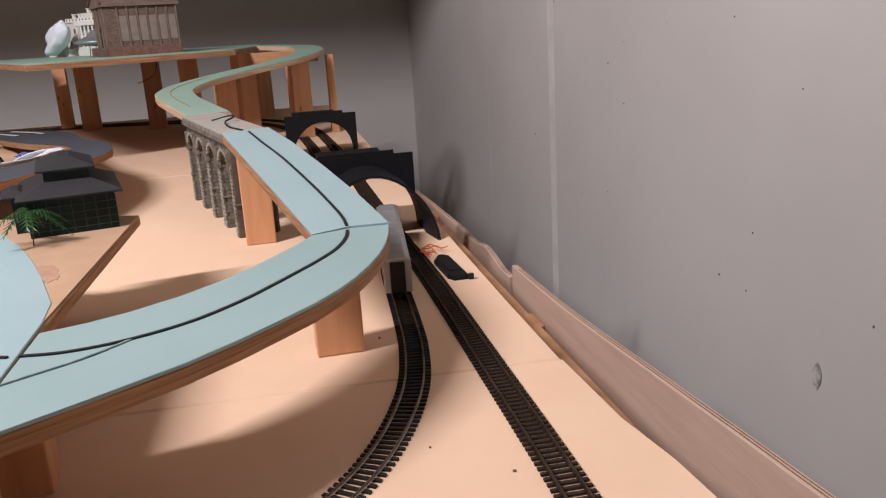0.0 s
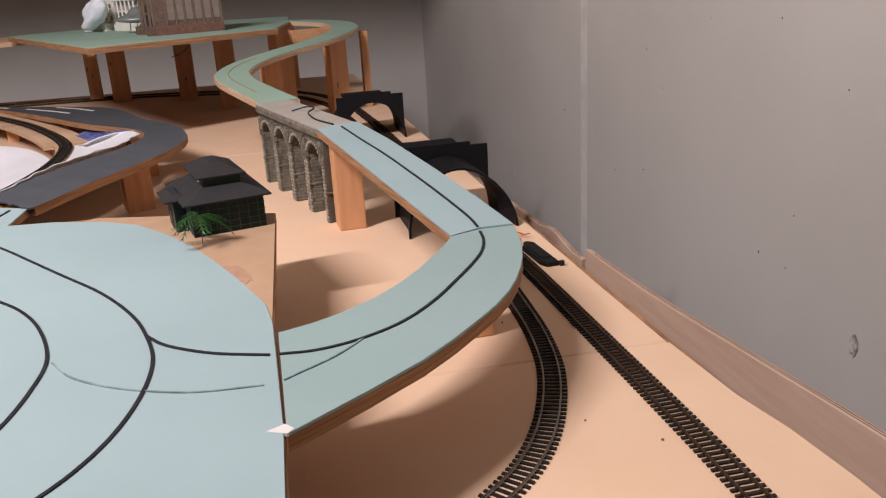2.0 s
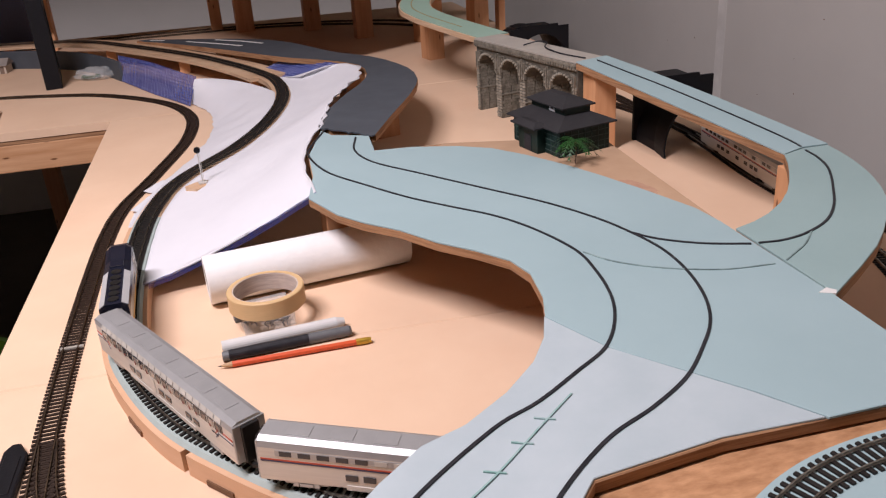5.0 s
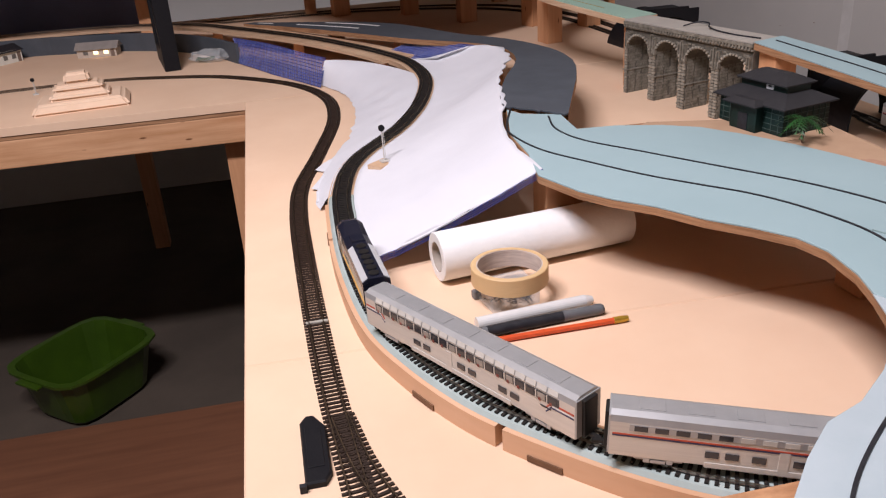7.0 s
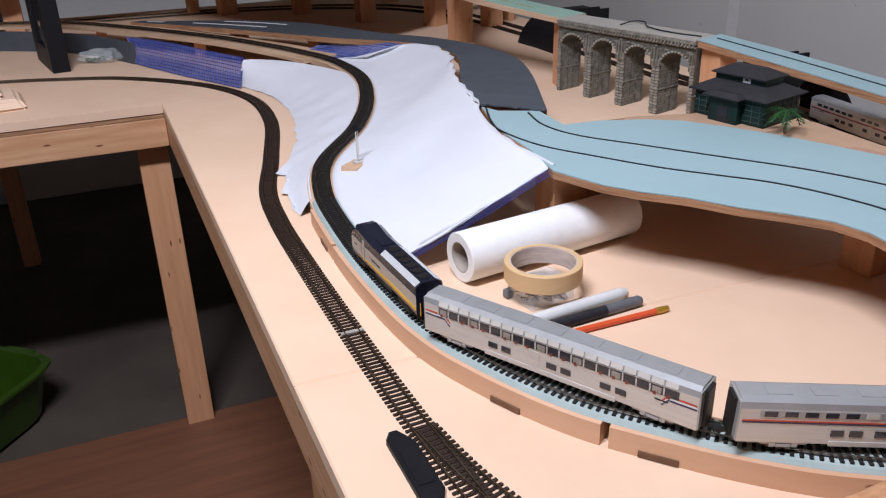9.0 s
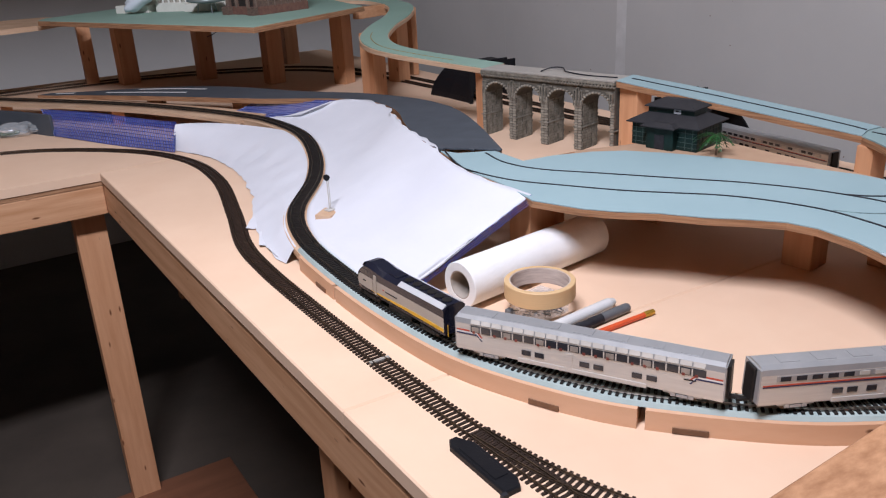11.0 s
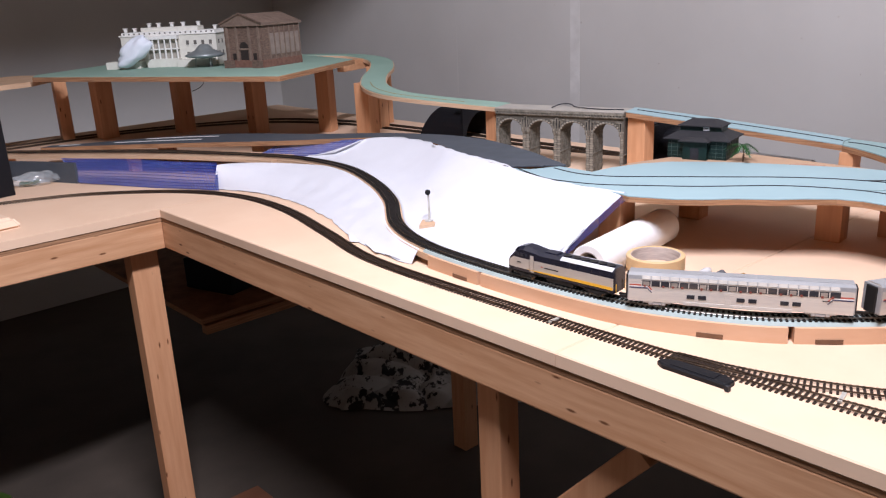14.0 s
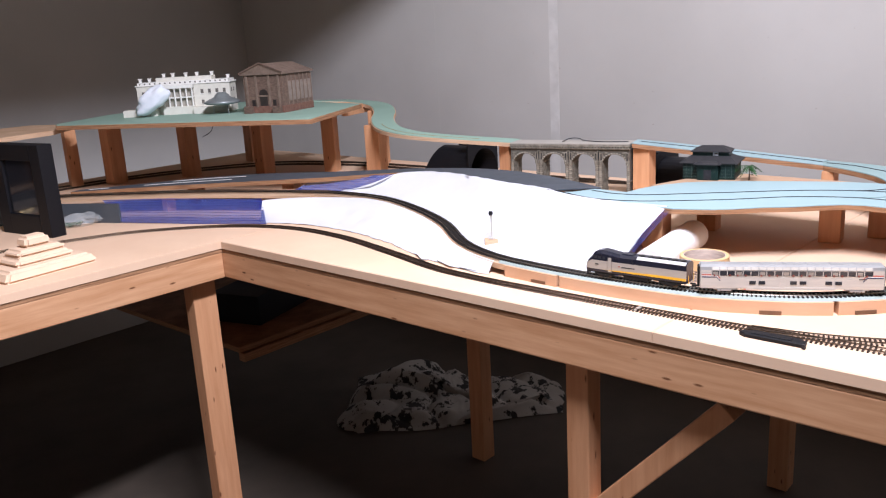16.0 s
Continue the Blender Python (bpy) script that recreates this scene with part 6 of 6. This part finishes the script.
def tube(p, q, ro, ri, n, mats, parent, names):
    p, q = Vector(p), Vector(q)
    d = (q - p)
    m = Matrix.Translation(p) @ d.to_track_quat("Z", "Y").to_matrix().to_4x4()
    L = d.length
    for (r0, r1), mat, (nm, lb) in zip(((ro, ri),), (mats[0],), (names[0],)):
        bm = bmesh.new()
        rings = [[bm.verts.new((r * math.cos(2 * math.pi * i / n), r * math.sin(2 * math.pi * i / n), z)) for i in range(n)] for r, z in ((r1, 0), (r0 - 0.001, 0), (r0, 0.001), (r0, L - 0.001), (r0 - 0.001, L), (r1, L))]
        for a, b in zip(rings, rings[1:] + rings[:1]):
            for i in range(n):
                bm.faces.new((a[i], a[(i + 1) % n], b[(i + 1) % n], b[i]))
        bm.transform(m)
        part(nm, bm, mat, parent, lb, smooth=False)
    bm = bmesh.new()
    r0, r1 = ri - 0.0001, ri - 0.0016
    rings = [[bm.verts.new((r * math.cos(2 * math.pi * i / n), r * math.sin(2 * math.pi * i / n), z)) for i in range(n)] for r, z in ((r1, 0.0005), (r0, 0.0005), (r0, L - 0.0005), (r1, L - 0.0005))]
    for a, b in zip(rings, rings[1:] + rings[:1]):
        for i in range(n):
            bm.faces.new((a[i], a[(i + 1) % n], b[(i + 1) % n], b[i]))
    bm.transform(m)
    part(names[1][0], bm, mats[1], parent, names[1][1])


tw = thing("paper_towel_roll", "white embossed paper towel roll lying on the foam board", "paper towel roll")
tube((-0.757, 0.846, T + 0.0325), (-0.488, 0.880, T + 0.0325), 0.032, 0.020, 96, (TOWEL, CARD), tw, (("paper_roll", "embossed white paper"), ("core", "grey card core")))
bin_box = thing("parts_box", "small clear plastic box of dark metal track pins", "parts box")
PIN = material("dark_steel_pins", (0.12, 0.11, 0.1), (0.05, 0.05, 0.05), 0.35, 0.8, scale=90, bump=0)
part("tray", box(-0.688, 0.764, T + 0.0125, 0.062, 0.05, 0.024, 0.15, 0.002), BAG_CLEAR, bin_box, "clear plastic tray")
rnd_pins = random.Random(8)
pins = bmesh.new()
for k in range(90):
    x, y = -0.688 + rnd_pins.uniform(-0.024, 0.024), 0.764 + rnd_pins.uniform(-0.018, 0.018)
    a = rnd_pins.uniform(0, 6.3)
    z = T + 0.003 + rnd_pins.uniform(0, 0.012)
    add_cyl(pins, (x, y, z), (x + 0.010 * math.cos(a), y + 0.010 * math.sin(a), z + rnd_pins.uniform(-0.001, 0.002)), 0.0008, 5)
o = part("pins", pins, PIN, bin_box, "heap of dark pins")
o["kind"] = "stuff"
part("lid_clip", box(-0.723, 0.781, T + 0.006, 0.010, 0.010, 0.0105, 0.2, 0.002), GREY_GRIP, bin_box)
tp = thing("masking_tape_roll", "tan masking tape roll lying on a small parts box", "tape roll")
tube((-0.684, 0.767, T + 0.0248), (-0.684, 0.767, T + 0.0475), 0.0465, 0.0400, 96, (TAPE, TAPE_IN), tp, (("tape", "tan paper tape"), ("core", "printed card core")))
PENCIL_RED = material("orange_red_pencil_paint", (0.62, 0.085, 0.02), (0.56, 0.07, 0.015), 0.3, scale=40, bump=0)
BRASS = material("yellow_brass_ferrule", (0.65, 0.42, 0.06), (0.5, 0.3, 0.04), 0.3, 0.7, scale=60, bump=0)
WOODTIP = material("sharpened_wood", (0.5, 0.32, 0.18), (0.42, 0.26, 0.14), 0.7, scale=60, bump=0.1)
FROST = material("frosted_white_plastic", (0.66, 0.65, 0.63), (0.6, 0.59, 0.57), 0.25, scale=30, bump=0)


def stick(name, label, category, a, b, pieces):
    t = thing(name, label, category)
    a, b = Vector(a), Vector(b)
    for nm, f0, f1, r0, r1, mat, n in pieces:
        part(nm, cyl(a.lerp(b, f0), a.lerp(b, f1), r0, n, r1), mat, t)


stick("pencil", "orange-red hexagonal pencil with brass ferrule on the foam board", "pencil", (-0.747, 0.672, T + 0.0042), (-0.574, 0.671, T + 0.0042),
      (("lead", 0.0, 0.02, 0.0003, 0.001, MARKER, 8), ("sharpened_tip", 0.02, 0.09, 0.001, 0.0037, WOODTIP, 12), ("barrel", 0.09, 0.90, 0.0038, 0.0038, PENCIL_RED, 6), ("ferrule", 0.90, 0.97, 0.0040, 0.0040, BRASS, 16), ("eraser", 0.97, 1.0, 0.0037, 0.0034, BRASS, 16)))
stick("marker_pen", "black and grey marker pen lying beside the pencil", "marker pen", (-0.742, 0.688, T + 0.0067), (-0.593, 0.697, T + 0.0067),
      (("end_cap", 0.0, 0.05, 0.0055, 0.0062, GREY_GRIP, 20), ("barrel", 0.05, 0.66, 0.0064, 0.0064, MARKER, 20), ("cap", 0.66, 0.98, 0.0066, 0.0064, GREY_GRIP, 20), ("cap_end", 0.98, 1.0, 0.0064, 0.0045, GREY_GRIP, 20)))
stick("clear_pen", "frosted whitish pen tube beside the marker pen", "pen", (-0.742, 0.706, T + 0.0082), (-0.598, 0.719, T + 0.0082),
      (("barrel", 0.0, 0.93, 0.008, 0.0075, FROST, 20), ("tip", 0.93, 1.0, 0.0075, 0.0045, FROST, 20)))

# ---- under and behind the table ----
BIN_GREEN = material("lime_green_plastic", (0.036, 0.075, 0.005), (0.026, 0.056, 0.004), 0.3, scale=10, bump=0)


def storage_bin():
    b = thing("storage_bin", "lime green plastic tub standing on the floor under the table", "plastic tub", at=Matrix.Translation((-1.60, 2.215, 0.0032)) @ Matrix.Rotation(0.86, 4, "Z") @ Matrix.Diagonal((0.66, 0.77, 0.68, 1)))
    bm = bmesh.new()
    rings = []
    for sx, sy, z in ((0.20, 0.14, 0.012), (0.205, 0.145, 0.02), (0.25, 0.185, 0.235), (0.272, 0.205, 0.238), (0.272, 0.205, 0.25), (0.245, 0.18, 0.25), (0.198, 0.138, 0.026)):
        ring = []
        for i in range(32):
            a = 2 * math.pi * i / 32
            c, s = math.cos(a), math.sin(a)
            r = 1 / max(1e-6, (abs(c) ** 5 + abs(s) ** 5)) ** 0.2
            ring.append(bm.verts.new((sx * c * r, sy * s * r, z)))
        rings.append(ring)
    for a, q in zip(rings, rings[1:]):
        for i in range(32):
            bm.faces.new((a[i], a[(i + 1) % 32], q[(i + 1) % 32], q[i]))
    bm.faces.new(rings[0][::-1]), bm.faces.new(rings[-1])
    part("tub", bm, BIN_GREEN, b, "lime green tub")
    for s in (-1, 1):
        part("handle", box(s * 0.285, 0, 0.236, 0.03, 0.12, 0.012, 0, 0.004), BIN_GREEN, b)
    part("foot", box(0, 0, 0.006, 0.34, 0.22, 0.012, 0, 0.003), BIN_GREEN, b)


storage_bin()
BOARD_BROWN = material("reddish_brown_laminate", (0.21, 0.088, 0.045), (0.155, 0.062, 0.032), 0.5, scale=5, bump=0.04, stretch=(0.6, 7, 7), stain=0.15)
o = part("floor_board", slab([(-2.2, 1.15), (-0.80, 1.15), (-0.80, 2.03), (-2.2, 2.05)], 0.0005, 0.018, 0.002), BOARD_BROWN)
tagged(o, "reddish-brown laminate board lying on the cellar floor", "board")
CLOTH = material("dark_blotched_white_cloth", (0.36, 0.335, 0.30), (0.018, 0.016, 0.016), 0.9, scale=17, bump=0.1)
for e in CLOTH.node_tree.nodes:
    if e.bl_idname == "ShaderNodeValToRGB":
        e.color_ramp.elements[0].position, e.color_ramp.elements[1].position = 0.44, 0.47


def floor_cloth():
    bm = bmesh.new()
    grid = []
    nu, nv = 90, 54
    for i in range(nu + 1):
        row = []
        for j in range(nv + 1):
            u, v = i / nu - 0.5, j / nv - 0.5
            edge = max(0.0, 1 - max(abs(u), abs(v)) * 2)
            x = u * 0.98 + 0.10 * noise.noise((u * 3.1, v * 3.1, 9))
            y = v * (0.46 - 0.22 * u) + 0.10 * noise.noise((u * 2.6, v * 3, 2))
            fold = abs(math.sin(u * 15 + v * 6 + 3.2 * noise.noise((u * 3, v * 4, 7)))) ** 0.7
            z = 0.003 + min(1, edge * 5) * (0.012 + 0.055 * fold * (0.5 + 0.8 * abs(noise.noise((u * 4, v * 4, 5)))) + 0.09 * math.exp(-((u + 0.2) ** 2) * 30 - ((v - 0.2) ** 2) * 25))
            z += 0.01 * abs(noise.noise((u * 22, v * 22, 1))) * min(1, edge * 5)
            row.append(bm.verts.new((x, y, z)))
        grid.append(row)
    for a, b in zip(grid, grid[1:]):
        for k in range(nv):
            bm.faces.new((a[k], a[k + 1], b[k + 1], b[k]))
    o = part("spotted_cloth", bm, CLOTH, None, smooth=True)
    o.matrix_world = Matrix.Translation((0.06, 2.14, 0.001)) @ Matrix.Rotation(-0.8, 4, "Z") @ Matrix.Diagonal((0.82, 0.95, 1, 1))
    tagged(o, "crumpled white cloth with black blotches on the floor", "cloth")


floor_cloth()
cable = smooth_line([(-0.96, 1.95, 0.81), (-0.7, 1.75, 0.76), (-0.45, 1.4, 0.735), (-0.4, 1.1, 0.74), (-0.5, 0.6, 0.70), (-0.45, 0.0, 0.62), (-0.4, -0.5, 0.8)], 0.02)
o = part("hanging_cable", sweep(cable, [(0.004 * math.cos(i * math.pi / 4), 0.004 * math.sin(i * math.pi / 4)) for i in range(8)]), MARKER)
tagged(o, "black cable sagging beneath the table", "cable")
wire = smooth_line([(-0.36, 2.94, HZ - 0.0165), (-0.352, 2.93, 1.14), (-0.365, 2.92, 1.11), (-0.39, 2.91, 1.095), (-0.42, 2.91, 1.085)], 0.006)
o = part("hanging_wire", sweep(wire, [(0.0014 * math.cos(i * math.pi / 3), 0.0014 * math.sin(i * math.pi / 3)) for i in range(6)]), MARKER)
tagged(o, "thin black wire hanging from the platform's underside", "wire")
power = thing("power_unit", "black electric power unit with small lights on the lower shelf", "power unit", at=Matrix.Translation((-0.55, 2.45, 0.5095)))
part("casing", box(0, 0, 0.05, 0.3, 0.2, 0.1, 0.3, 0.004), BLACK_PLA, power)
for k in range(3):
    part("switch", box(-0.10 + k * 0.06, -0.115 + 0.0185 * k, 0.06, 0.016, 0.006, 0.016, 0.3, 0.001), JOINT, power)
TARP = material("slate_blue_tarp", (0.19, 0.235, 0.42), (0.15, 0.19, 0.35), 0.5, scale=6, bump=0.2, bscale=14, stain=0.2)
tarp = thing("blue_tarp", "slate blue plastic tarp hanging behind the far table", "tarp")
bm = bmesh.new()
cols = []
for i in range(40):
    x = -2.95 + i * 1.55 / 39
    cols.append([bm.verts.new((x, 3.50 + 0.012 * math.sin(i * 0.9 + z * 3) + 0.006 * noise.noise((x * 9, z * 5, 0)), z)) for z in (0.80, 0.95, 1.1, 1.14)])
for a, b in zip(cols, cols[1:]):
    for k in range(3):
        bm.faces.new((a[k], b[k], b[k + 1], a[k + 1]))
o = part("sheet", bm, TARP, tarp, smooth=True)
m = o.modifiers.new("thick", "SOLIDIFY")
m.thickness, m.offset = 0.003, 0
part("blue_strap", box(-2.05, 3.478, 0.98, 0.02, 0.004, 0.4, 0, 0, Matrix.Translation((-2.05, 3.478, 0.98)) @ Matrix.Rotation(0.5, 4, "Y") @ Matrix.Translation((2.05, -3.478, -0.98))), NET_BLUE, tarp, "blue strap")

# ---- marks on the wall ----
PLASTER = material("bare_plaster_scar", (0.62, 0.6, 0.56), (0.16, 0.145, 0.13), 0.9, scale=60, bump=0.8)
bm = bmesh.new()
ring = []
c0 = bm.verts.new((0.7195, 0.95, 0.71))
for i in range(18):
    a = 2 * math.pi * i / 18
    r = 1 + 0.35 * noise.noise((math.cos(a) * 2, math.sin(a) * 2, 0))
    ring.append(bm.verts.new((0.7185, 0.95 + 0.010 * r * math.cos(a), 0.71 + 0.019 * r * math.sin(a))))
for i in range(18):
    bm.faces.new((c0, ring[i], ring[(i + 1) % 18]))
o = part("plaster_scar", bm, PLASTER)
tagged(o, "chipped bare patch in the grey wall paint", "wall damage", kind="structure")
rnd_w = random.Random(21)
for k in range(26):
    y, z = rnd_w.uniform(0.8, 2.6), rnd_w.uniform(0.75, 1.5)
    s = rnd_w.uniform(0.0009, 0.0019)
    o = part("wall_speck", box(0.7195, y, z, 0.002, s, s * rnd_w.uniform(0.8, 2.2), 0, 0), SHADE_WOOD)
    tagged(o, "tiny dark nail hole in the grey wall", "nail hole", "nail holes in the wall", "structure")
for k in range(40):
    x, y = rnd_w.uniform(-0.98, 0.2), rnd_w.uniform(0.35, 1.8)
    if not (-0.8 < x < -0.45 and 0.4 < y < 1.0 or 0.0 < x < 0.24):
        continue
    o = part("crumb", box(x, y, T + 0.0007, rnd_w.uniform(0.001, 0.003), rnd_w.uniform(0.001, 0.002), 0.0013, k), SHADE_WOOD)
    tagged(o, "tiny dark crumb on the foam board", "crumb", "crumbs on the foam")
